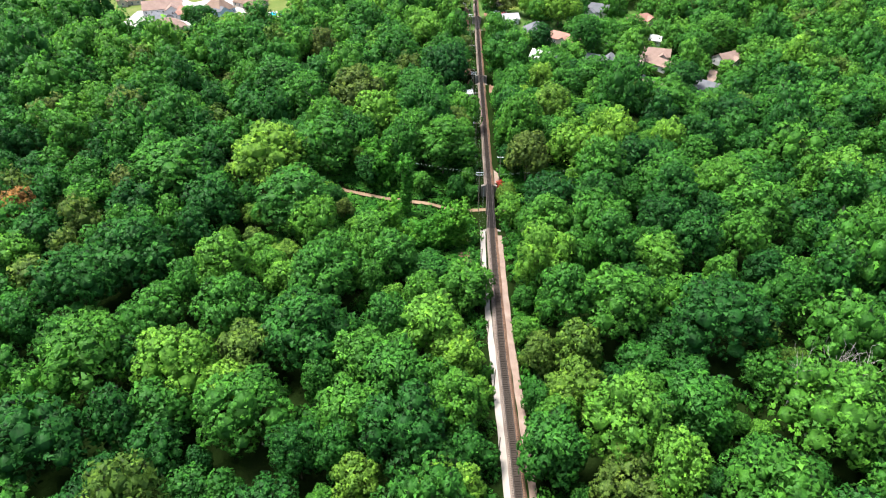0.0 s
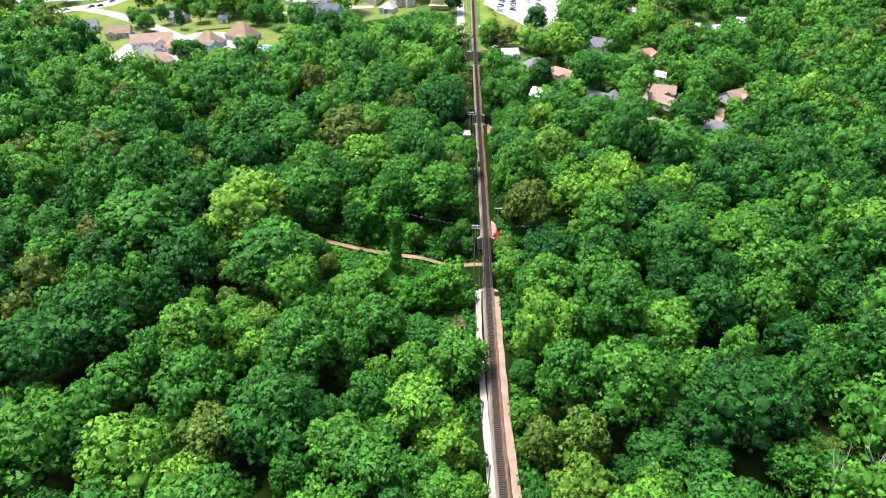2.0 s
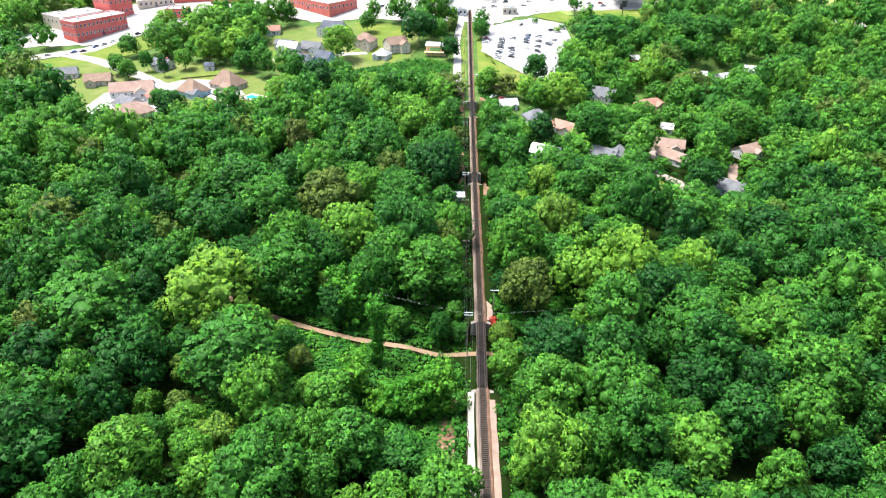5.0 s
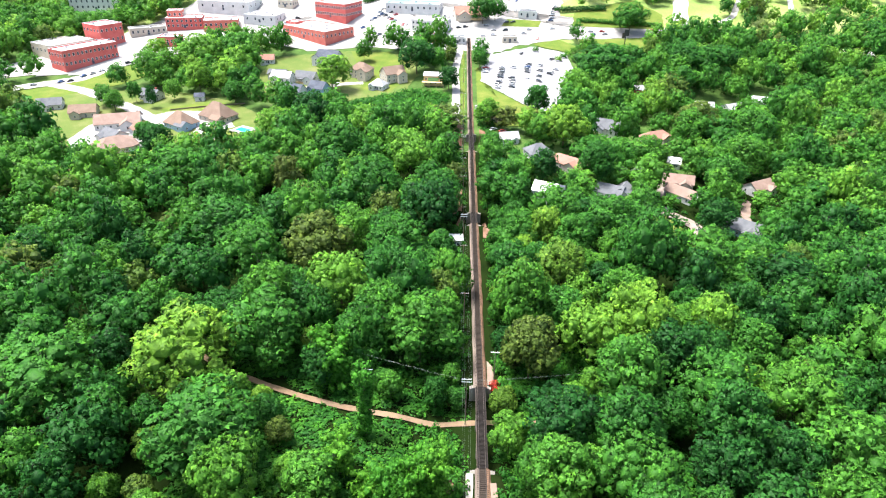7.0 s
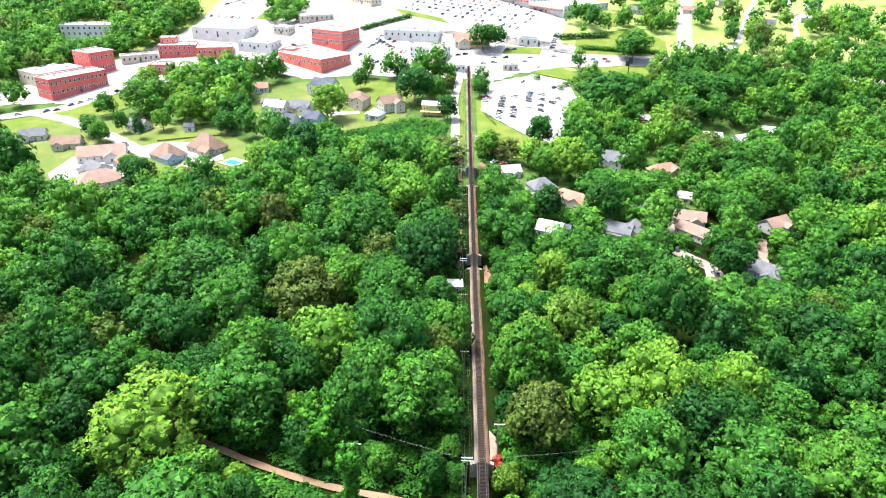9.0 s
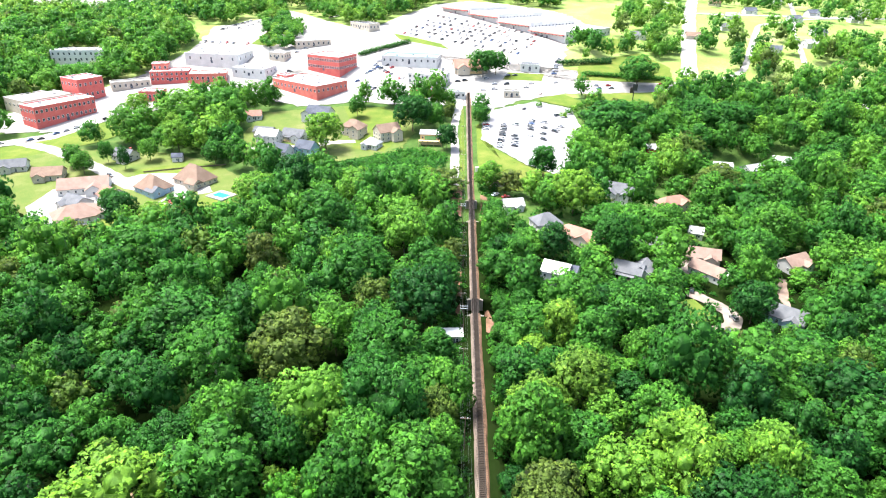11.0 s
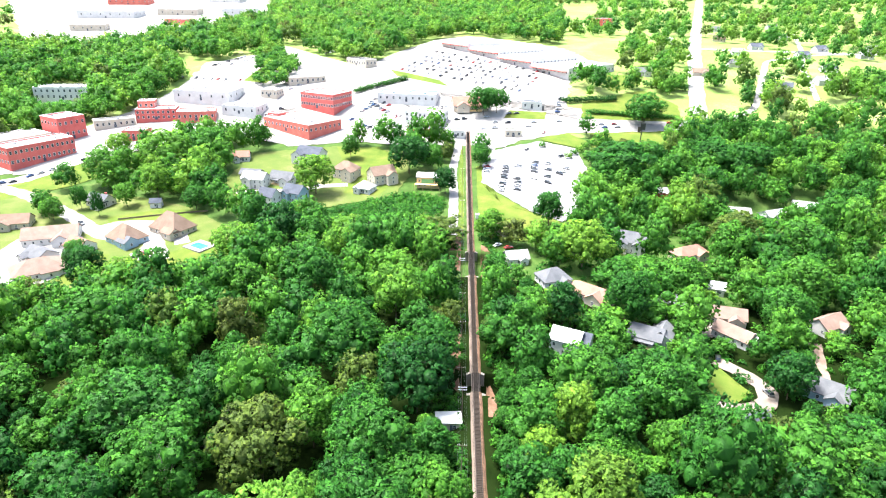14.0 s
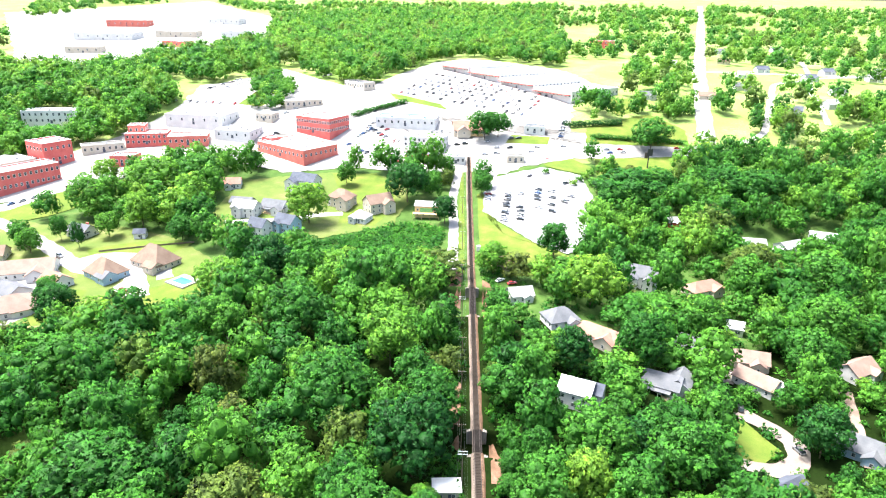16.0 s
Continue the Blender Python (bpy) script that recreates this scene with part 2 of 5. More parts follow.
def sheet(name, verts, faces, material, parent=None, tint=None, smooth=False, soft=None, tuft=None):
    """A mesh object from arrays."""
    me = bpy.data.meshes.new(name)
    verts, faces = np.asarray(verts, np.float32), np.asarray(faces, np.int32)
    k = faces.shape[1]
    me.vertices.add(len(verts))
    me.vertices.foreach_set("co", verts.ravel())
    me.loops.add(faces.size)
    me.loops.foreach_set("vertex_index", faces.ravel())
    me.polygons.add(len(faces))
    me.polygons.foreach_set("loop_start", np.arange(0, faces.size, k, dtype=np.int32))
    me.polygons.foreach_set("loop_total", np.full(len(faces), k, np.int32))
    me.polygons.foreach_set("use_smooth", np.full(len(faces), smooth))
    if tint is not None:
        me.attributes.new("tint", "FLOAT", "POINT").data.foreach_set("value", np.asarray(tint, np.float32))
    if tuft is not None:
        me.attributes.new("tuft", "FLOAT", "POINT").data.foreach_set("value", np.asarray(tuft, np.float32))
    if soft is not None:
        me.attributes.new("soft", "FLOAT_VECTOR", "POINT").data.foreach_set("vector", np.asarray(soft, np.float32).ravel())
    me.update(calc_edges=True)
    me.materials.append(material)
    ob = new(name, me)
    if parent is not None:
        ob.parent = parent
    return ob


def box(bm, x0, y0, z0, x1, y1, z1, m=None, bevel=0.0):
    """Adds a box, bevelled along its edges where bevel is given."""
    c = bmesh.ops.create_cube(bm, size=1.0, matrix=Matrix.LocRotScale(((x0 + x1) / 2, (y0 + y1) / 2, (z0 + z1) / 2), None, (x1 - x0, y1 - y0, z1 - z0)))
    vs = c["verts"]
    if bevel:
        es = list({e for v in vs for e in v.link_edges})
        r = bmesh.ops.bevel(bm, geom=es, offset=bevel, segments=1, affect="EDGES")
        vs = list({v for f in r["faces"] for v in f.verts} | {v for v in vs if v.is_valid})
    if m is not None:
        bmesh.ops.transform(bm, matrix=m, verts=vs)
    return vs


def tube(bm, a, b, r0, r1, n=6):
    """Adds a tapered rod from a to b."""
    a, b = Vector(a), Vector(b)
    q = (b - a).to_track_quat("Z", "Y").to_matrix().to_4x4()
    bmesh.ops.create_cone(bm, cap_ends=True, segments=n, radius1=r0, radius2=r1, depth=(b - a).length, matrix=Matrix.Translation((a + b) / 2) @ q)


def empty(name, x, y, z, rot=0.0):
    ob = new(name)
    ob.empty_display_size = 0.5
    ob.matrix_basis = pose(x, y, z, 0, 0, rot)
    return ob


# ---- the lie of the land ----
def ease(x, a, b):
    t = np.clip((x - a) / (b - a), 0, 1)
    return t * t * (3 - 2 * t)


S = 1.3  # metres to one plan unit; places and land heights are fitted to the camera's view
LAND_Y = np.array([-400, 120, 330, 400, 440, 490, 515, 545, 580, 650, 720, 900, 1300, 1900, 6000]) * S
LAND_Z = np.array([-3, -3, -1, 3, 7, 13, 19, 26, 32, 39, 44, 52, 76, 118, 118]) * S
BRIDGES = [(153.0 * S, 175.0 * S), (252.0 * S, 260.0 * S), (318.5 * S, 339.0 * S)]


def lie(x, y):
    """The height of the open land, without the railway's bank."""
    z = np.interp(y, LAND_Y, LAND_Z)
    return z - 8 * S * ease(x, 25 * S, 75 * S) * ease(y, 200 * S, 280 * S) * (1 - ease(y, 380 * S, 440 * S))


def track_x(y):
    return S * np.interp(np.asarray(y) / S, [-60, 60, 78, 90, 106, 144, 175, 252, 290, 340, 470, 500], [8.4, 3.7, 3.0, 2.6, 1.95, 1.35, 1.35, 0.7, 0.5, 0.2, -0.8, -1.0])


def track_z(y):
    return np.maximum(0.0, lie(0.0, y)) * ease(y, 335 * S, 380 * S)


def land(x, y):
    """The height of the ground, with the bank and the cuts under its bridges."""
    x, y = np.asarray(x, float), np.asarray(y, float)
    z, off = lie(x, y), np.abs(x - track_x(y))
    bank = 1 - ease(off, 3.4, 9.5)
    bank = bank * (1 - ease(y, 470 * S, 490 * S))
    gap = 0.0
    for a, b in BRIDGES:
        gap = np.maximum(gap, ease(y, a - 1.2, a + 0.6) * (1 - ease(y, b - 0.6, b + 1.2)))
    top = track_z(y) - 0.45
    with_bank = z + (top - z) * bank
    cut = -6.6 * (1 - ease(off, 10, 24)) + z * ease(off, 10, 24)
    return with_bank * (1 - gap) + np.minimum(cut, z) * gap


def drape(name, xs, ys, material, lift=0.06, parent=None):
    """A sheet laid on the ground: xs, ys are grids of the same shape."""
    z = land(xs, ys) + lift
    n, k = xs.shape
    i = np.arange(n * k).reshape(n, k)
    f = np.stack([i[:-1, :-1], i[1:, :-1], i[1:, 1:], i[:-1, 1:]], -1).reshape(-1, 4)
    return sheet(name, np.stack([xs, ys, z], -1).reshape(-1, 3), f[:, ::-1], material, parent, smooth=True)


def strip(name, pts, width, material, lift=0.07, step=3.0, cols=5):
    """A road or path of a width along a line of points, laid on the ground."""
    pts, width = np.array(pts, float) * S, width * S
    seg = np.r_[0, np.cumsum(np.linalg.norm(np.diff(pts, axis=0), axis=1))]
    s = np.linspace(0, seg[-1], max(2, int(seg[-1] / step)))
    x, y = np.interp(s, seg, pts[:, 0]), np.interp(s, seg, pts[:, 1])
    for _ in range(3):
        x[1:-1], y[1:-1] = (x[:-2] + 2 * x[1:-1] + x[2:]) / 4, (y[:-2] + 2 * y[1:-1] + y[2:]) / 4
    tx, ty = np.gradient(x), np.gradient(y)
    ln = np.hypot(tx, ty)
    w = np.linspace(-0.5, 0.5, cols)[None] * (width * (1 + 0.08 * np.sin(s * 0.6)))[:, None]
    xs, ys = x[:, None] - (ty / ln)[:, None] * -w, y[:, None] + (tx / ln)[:, None] * -w
    CLEAR.append(("line", np.stack([x, y], 1), width / 2))
    return drape(name, xs, ys, material, lift)


def inside(poly, x, y):
    """Whether points lie in a polygon."""
    poly, odd = np.array(poly, float), np.zeros(np.shape(x), bool)
    for (ax, ay), (bx, by) in zip(poly, np.roll(poly, -1, 0)):
        if ay != by:
            odd ^= ((ay > y) != (by > y)) & (x < (bx - ax) * (y - ay) / (by - ay) + ax)
    return odd


def patch(name, poly, material, lift=0.05, step=2.5, clear=True):
    """A patch of ground inside a polygon, laid on the land with a slightly ragged edge."""
    p = np.array(poly, float) * S
    ring = []
    for a, b in zip(p, np.roll(p, -1, 0)):
        n = max(1, int(np.linalg.norm(b - a) / step))
        ring += [a + (b - a) * k / n for k in range(n)]
    ring = np.array(ring)
    mid = ring.mean(0)
    jag = np.array([noise.noise(Vector((q[0] * 0.3, q[1] * 0.3, 1.7))) for q in ring])
    ring = mid + (ring - mid) * (1 + 0.03 * jag)[:, None]
    rows = int(max(3, np.linalg.norm(ring - mid, axis=1).max() / step))
    k = np.linspace(1, 0.001, rows)
    xs, ys = mid[0] + (ring[:, 0] - mid[0])[:, None] * k, mid[1] + (ring[:, 1] - mid[1])[:, None] * k
    xs, ys = np.vstack([xs, xs[:1]]), np.vstack([ys, ys[:1]])
    if clear:
        CLEAR.append(("poly", p, 0.0))
    z = land(xs, ys) + lift
    n, c = xs.shape
    i = np.arange(n * c).reshape(n, c)
    f = np.stack([i[:-1, :-1], i[1:, :-1], i[1:, 1:], i[:-1, 1:]], -1).reshape(-1, 4)
    area = np.cross(p, np.roll(p, -1, 0)).sum()
    return sheet(name, np.stack([xs, ys, z], -1).reshape(-1, 3), f if area < 0 else f[:, ::-1], material, smooth=True)


CLEAR = []   # stretches without trees
CAMERA_SIGHT = []  # spots kept open to the camera: trees in between are kept low

gx = np.unique(np.r_[np.arange(-3300, -430, 110), np.arange(-430, -30, 7.0), np.arange(-30, -15, 2.5), np.arange(-15, 15.1, 1.0), np.arange(17.5, 30, 2.5), np.arange(30, 430, 7.0), np.arange(430, 3301, 110)])
gy = np.unique(np.r_[np.arange(-400, 60, 20), np.arange(60, 450, 3), np.arange(450, 840, 6), np.arange(840, 1700, 30), np.arange(1700, 4800, 250)])
for a, b in BRIDGES:
    gy = np.unique(np.r_[gy, a - 1.2, a - 0.6, a, a + 0.6, b - 0.6, b, b + 0.6, b + 1.2])
GX, GY = np.meshgrid(gx, gy, indexing="ij")
relief = np.array([noise.noise(Vector((a * 0.06, b * 0.06, 0))) for a, b in zip(GX.ravel(), GY.ravel())]).reshape(GX.shape)
GZ = land(GX, GY) - 0.1 + 0.25 * relief * ease(np.abs(GX - track_x(GY)), 10, 25) - 0.25 * ease(np.abs(GX - track_x(GY)), 10, 25)
ii = np.arange(GX.size).reshape(GX.shape)
gf = np.stack([ii[:-1, :-1], ii[1:, :-1], ii[1:, 1:], ii[:-1, 1:]], -1).reshape(-1, 4)
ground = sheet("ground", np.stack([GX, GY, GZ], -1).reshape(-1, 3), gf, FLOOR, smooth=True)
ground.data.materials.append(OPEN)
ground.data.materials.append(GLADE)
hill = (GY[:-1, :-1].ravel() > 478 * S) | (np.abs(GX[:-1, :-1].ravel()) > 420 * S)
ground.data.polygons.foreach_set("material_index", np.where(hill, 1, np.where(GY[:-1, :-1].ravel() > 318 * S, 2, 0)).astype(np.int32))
tagged(ground, "leaf-littered forest ground, coloured dark as in tree shade, rising to a town", "ground", kind="structure")


# ---- the railway ----
def railway():
    y = np.r_[np.arange(-60, 450, 4.0), np.arange(450, 632, 5.0)]
    prof = np.array([(-1.85, -0.5), (-1.32, 0.07), (-0.93, 0.13), (-0.86, -0.02), (0.86, -0.02), (0.93, 0.13), (1.32, 0.07), (1.85, -0.5)])
    wild = np.array([1.6, 0.8, 0.15, 0.1, 0.1, 0.15, 0.8, 1.6])
    bed = empty("railway_track", 0, 0, 0)
    tagged(bed, "single railway track on rusty ballast with dark sleepers", "railway track", kind="structure")
    stretches = [-60.0] + [v for b in BRIDGES for v in b] + [632.0]
    for a, b in zip(stretches[::2], stretches[1::2]):
        ys = np.unique(np.r_[a, y[(y > a) & (y < b)], b])
        wob = 1 + 0.10 * wild * np.array([[noise.noise(Vector((v * 0.15, k * 3.1, 4))) for k in range(8)] for v in ys])
        xs = track_x(ys)[:, None] + prof[:, 0][None] * wob
        zs = track_z(ys)[:, None] + prof[:, 1][None]
        i = np.arange(xs.size).reshape(xs.shape)
        f = np.stack([i[:-1, :-1], i[:-1, 1:], i[1:, 1:], i[1:, :-1]], -1).reshape(-1, 4)
        verts = np.stack([xs, np.repeat(ys[:, None], 8, 1), zs], -1).reshape(-1, 3)
        f = f.reshape(-1, 7, 4)
        sheet("ballast_bed", verts, f[:, 2:5].reshape(-1, 4), BALLAST, bed)
        sheet("ballast_shoulder", verts, f[:, :2].reshape(-1, 4), SHOULDER, bed)
        sheet("ballast_shoulder", verts, f[:, 5:].reshape(-1, 4), DIRT, bed)
    for side in (-0.75, 0.75):
        ys = np.r_[np.arange(-60, 632, 6.0), 632]
        c = np.array([(-0.07, 0.0), (0.07, 0.0), (0.07, 0.02), (0.036, 0.05), (0.036, 0.17), (-0.036, 0.17), (-0.036, 0.05), (-0.07, 0.02)])
        xs = track_x(ys)[:, None] + side + c[:, 0][None]
        zs = track_z(ys)[:, None] + 0.12 + c[:, 1][None]
        i = np.arange(xs.size).reshape(xs.shape)
        j = np.roll(i, -1, 1)
        f = np.stack([i[:-1], j[:-1], j[1:], i[1:]], -1).reshape(-1, 4)
        sheet("rail", np.stack([xs, np.repeat(ys[:, None], 8, 1), zs], -1).reshape(-1, 3), f, RAIL, bed)
    return bed


TRACK = railway()


def bridge(a, b, label, walk_left):
    """An open timber deck on two steel girders between concrete abutments."""
    e = empty("railway_bridge", float(track_x((a + b) / 2)), (a + b) / 2, 0, math.degrees(math.atan2(float(track_x(a) - track_x(b)), b - a)))
    tagged(e, label, "bridge", kind="structure")
    h = (b - a) / 2
    for sx in (-1.0, 1.0):
        bm = bmesh.new()
        box(bm, sx - 0.2, -h, -1.5, sx + 0.2, h, -0.16)
        box(bm, sx - 0.35, -h, -0.26, sx + 0.35, h, -0.17)
        part("girder", bm, GIRDER, e)
    for sy in (-1, 1):
        bm = bmesh.new()
        box(bm, -2.4, sy * (h + 0.6) - 0.6, -7.4, 2.4, sy * (h + 0.6) + 0.6, -0.5, bevel=0.05)
        for sx in (-1, 1):
            box(bm, sx * 2.7 - 0.25, sy * (h + 2.2) - 2.2, -7.4, sx * 2.7 + 0.25, sy * (h + 2.2) + 2.2, -0.75)
        part("abutment", bm, OLDCONCRETE, e)
    if b - a > 15:
        for y in (-h / 3, h / 3):
            bm = bmesh.new()
            box(bm, -1.3, y - 0.5, -7.4, 1.3, y + 0.5, -1.5, bevel=0.08)
            part("pier", bm, OLDCONCRETE, e)
    n = int((b - a) / 0.42)
    first = None
    for k in range(n):
        m = Matrix.Translation((0.0, -h + (k + 0.5) * (b - a) / n, 0.0))
        if first is None:
            bm = bmesh.new()
            box(bm, -1.2, -0.14, -0.14, 1.2, 0.14, 0.11)
            first = part("bridge_sleeper", bm, DECK, e)
            first.matrix_basis = m
        else:
            share("bridge_sleeper", first, e, m)
    for sx in (-1.08, 1.08):
        bm = bmesh.new()
        box(bm, sx - 0.08, -h, 0.115, sx + 0.08, h, 0.22)
        part("guard_timber", bm, DECK, e)
    return e


bridge(*BRIDGES[0], "open timber deck railway bridge over a dirt road", True)
bridge(*BRIDGES[1], "short dark railway bridge between red dirt banks", False)
bridge(*BRIDGES[2], "dark timber railway bridge over a cutting", False)


# ---- roads and open ground ----
def ground_sheet(ob, label, category):
    return tagged(ob, label, category, kind="structure")


ground_sheet(strip("dirt_road", [(-64, 187), (-56, 181.3), (-44, 176), (-36, 173), (-27, 170.3), (-16, 168.2), (-8, 168.5), (-1, 169.5), (5, 170), (15, 169.2), (22, 170.5), (40, 178)], 1.45, TRAIL, 0.12, 2.0), "narrow orange dirt road passing under the railway", "dirt road")
ground_sheet(strip("access_path", [(-1.0, 152), (-1.1, 140), (-0.9, 128), (-0.2, 112), (0.5, 96), (1.4, 76), (2.6, 50)], 1.25, GRAVEL, 0.16, 2.0), "pale gravel path beside the railway ballast", "path")
ground_sheet(strip("gravel_verge", [(7.0, 40), (5.4, 78), (4.6, 96), (3.8, 112), (3.35, 130), (3.1, 150)], 1.4, VERGE, 0.14, 2.0), "brown gravel verge beside the railway", "verge")
ground_sheet(strip("gravel_lane", [(-6.8, 352), (-7, 375), (-7.2, 400), (-8.5, 425), (-7.0, 450), (-5.5, 470)], 4.0, PAVING, 0.12, 3.0), "pale concrete lane beside the railway", "lane")
ground_sheet(patch("dirt_bank", [(-7.5, 136), (-4.2, 135), (-3.6, 150), (-5, 154), (-7, 150)], DIRT, 0.14), "bare red dirt bank below the railway bridge", "dirt")
ground_sheet(patch("dirt_bank", [(-6.5, 262), (-3.2, 258), (-3.0, 280), (-5, 282)], DIRT, 0.14), "bare red dirt bank beside the railway", "dirt")
ground_sheet(patch("dirt_bank", [(3.4, 243), (6, 244), (6.5, 256), (3.6, 262)], DIRT, 0.14), "bare brown dirt bank beside the railway", "dirt")
ground_sheet(patch("dirt_bank", [(-8, 336), (-3.6, 332), (-3.4, 352), (-6, 354)], DIRT, 0.14), "bare red dirt bank beside the railway", "dirt")
ground_sheet(patch("dirt_bank", [(3.6, 318), (6.5, 320), (6.8, 342), (3.8, 346)], DIRT, 0.14), "bare brown dirt bank beside the railway", "dirt")
VINES = [(-50, 182), (-34, 175), (-20, 171.5), (-6, 171), (-4, 137), (-14, 136), (-24, 146), (-34, 157)]
VINES = np.array(VINES, float) * S
CLEAR.append(("poly", VINES, 0.0))
ROAD_MID = S * np.array([(-56 + 2 * k, float(np.interp(-56 + 2 * k, [-56, -44, -36, -27, -16, -8, -1, 5, 15], [181.3, 176, 173, 170.3, 168.2, 168.5, 169.5, 170, 169.2]))) for k in range(36)])
CAMERA_SIGHT.append((-14 * S, 164 * S, 15))
CAMERA_SIGHT.extend((x, y, 4.5) for x, y in ROAD_MID[1:])

HAMLET = [(-114, 392), (-96, 374), (-66, 376), (-34, 394), (-28, 420), (-34, 452), (-70, 458), (-112, 444)]
POOLSIDE = [(-210, 398), (-178, 386), (-150, 388), (-118, 376), (-92, 354), (-82, 320), (-100, 303), (-146, 303), (-186, 330), (-215, 366)]
ground_sheet(patch("yard", HAMLET, YARD, 0.02), "worn grass yards between houses", "yard")
ground_sheet(patch("yard", POOLSIDE, YARD, 0.02), "grass yards round the houses with the pool", "yard")
ground_sheet(patch("lawn", [(-240, 372), (-212, 392), (-196, 418), (-170, 442), (-148, 446), (-160, 424), (-190, 396), (-222, 362)], GRASS, 0.03), "yellow-green verge along the street", "lawn")
ground_sheet(strip("street", [(-104, 393), (-92, 396), (-80, 397), (-66, 404), (-56, 406)], 4.0, PAVING, 0.12), "pale concrete lane between houses", "street")
KUDZU = np.array([(-64, 372), (-42, 389), (-27, 397), (-12, 393), (-10.5, 362), (-28, 352), (-50, 360)], float) * S
CLEAR.append(("poly", KUDZU, 0.0))
ground_sheet(patch("lawn", [(-4.6, 352), (-2.4, 352), (-2.6, 400), (-3.2, 440), (-3.6, 466), (-5.0, 466), (-5.2, 420)], GRASS, 0.05), "narrow grass strip between lane and railway", "lawn")
LOT = [(6, 434), (12, 456), (38, 472), (56, 461), (58, 428), (54, 409), (38, 372), (26, 379), (5.4, 413)]
ground_sheet(patch("parking_lot", LOT, ASPHALT, 0.10), "sun-bleached asphalt parking lot", "parking lot")
ground_sheet(patch("lawn", [(3.4, 360), (8, 352), (20, 350), (38, 352), (38, 371), (26, 378), (5.2, 412), (5.6, 434), (3.2, 434)], GRASS, 0.06), "mown yellow-green grass slope beside the railway", "lawn")
ground_sheet(patch("lawn", [(-70, 456), (-48, 457), (-36, 442), (-34, 412), (-41, 393), (-56, 396), (-58, 420), (-64, 438)], GRASS, 0.05), "yellowing lawn round the houses", "lawn")
ground_sheet(patch("lawn", [(-124, 318), (-112, 330), (-92, 345), (-86, 338), (-82, 318), (-92, 302), (-108, 300)], GRASS, 0.05), "green back lawn with worn patches", "lawn")
ground_sheet(patch("lawn", [(-138, 352), (-112, 362), (-108, 372), (-128, 372), (-146, 362)], GRASS, 0.05), "bright green front lawn", "lawn")
ground_sheet(patch("lawn", [(-140, 330), (-128, 330), (-122, 306), (-134, 304)], GRASS, 0.05), "bright green side lawn", "lawn")
ground_sheet(strip("street", [(-215, 394), (-195, 386), (-176, 374), (-158, 361), (-140, 346), (-128, 342)], 6.5, PAVING, 0.10), "pale concrete residential street", "street")
ground_sheet(patch("court", [(-168, 322), (-156, 306), (-140, 301), (-131, 322), (-138, 336), (-150, 348), (-168, 340)], PAVING, 0.09), "pale concrete drive round close-set houses", "court")
ground_sheet(patch("court", [(-146, 352), (-140, 358), (-134, 360), (-125, 360), (-117, 352), (-121, 343), (-127, 350), (-134, 350), (-139, 343), (-144, 346)], PAVING, 0.13), "pale concrete court between houses", "court")
ground_sheet(patch("parking_pad", [(-125, 351), (-117, 341), (-108, 331), (-115, 323), (-121, 330), (-119, 338), (-124, 345)], PAVING, 0.16), "pale concrete parking pad beside a house", "parking")
ground_sheet(strip("driveway", [(-136, 346), (-122, 356), (-113, 352), (-106, 340)], 5.5, PAVING, 0.14), "pale concrete driveway", "driveway")
ground_sheet(strip("driveway", [(-122, 348), (-114, 336), (-109, 326)], 7.0, PAVING, 0.12), "pale concrete driveway", "driveway")
ground_sheet(strip("street", [(-240, 380), (-205, 403), (-194, 428), (-178, 448), (-150, 462)], 9.0, PAVING, 0.10), "pale street in front of a brick school", "street")
ground_sheet(patch("lawn", [(-230, 366), (-205, 388), (-190, 412), (-172, 436), (-160, 430), (-180, 396), (-205, 372)], GRASS, 0.05), "yellow-green roadside grass", "lawn")
ground_sheet(patch("town_paving", [(-270, 400), (-205, 410), (-180, 452), (-140, 455), (-125, 470), (-92, 455), (-68, 464), (-40, 462), (-8, 462), (6, 464), (12, 456), (30, 474), (58, 486), (128, 494),
             (130, 506), (64, 505), (60, 530), (68, 572), (98, 612), (74, 690), (0, 742), (-30, 715), (-58, 645), (-76, 596), (-112, 628), (-150, 668), (-156, 640), (-190, 598), (-186, 540), (-205, 500)], PAVING, 0.04, 5.0), "sun-bleached paved town streets and yards", "paving")
ground_sheet(strip("main_road", [(-60, 480), (-4, 477), (22, 494), (62, 492), (100, 496), (128, 500), (150, 504), (178, 488), (240, 470)], 9, LANE, 0.12), "pale main road across the town", "road")
ground_sheet(strip("avenue", [(134, 503), (147.5, 557), (185, 683), (280, 969), (400, 1335), (478, 1580)], 10, PAVING, 0.12, 8.0), "wide pale avenue climbing out of town", "road")
ground_sheet(patch("lawn", [(66, 507), (124, 504), (128, 528), (112, 552), (70, 530)], GRASS, 0.10), "green roadside lawn with hedges", "lawn")
ground_sheet(patch("lawn", [(68, 487), (120, 493), (112, 458), (93, 462), (64, 460)], GRASS, 0.08), "yellow-green grass field below the road", "lawn")
ground_sheet(patch("lawn", [(39, 477), (55, 486), (64, 473), (58, 462), (40, 473)], GRASS, 0.13), "yellow-green grass corner beside a parking lot", "lawn")
ground_sheet(patch("lawn", [(87, 584), (114, 586), (113, 564), (92, 549)], GRASS, 0.13), "yellowing grass below a car park", "lawn")
ground_sheet(patch("lawn", [(-56, 589), (-20, 565), (-14, 553), (-50, 573)], GRASS, 0.13), "yellow-green verge beside a car park", "lawn")
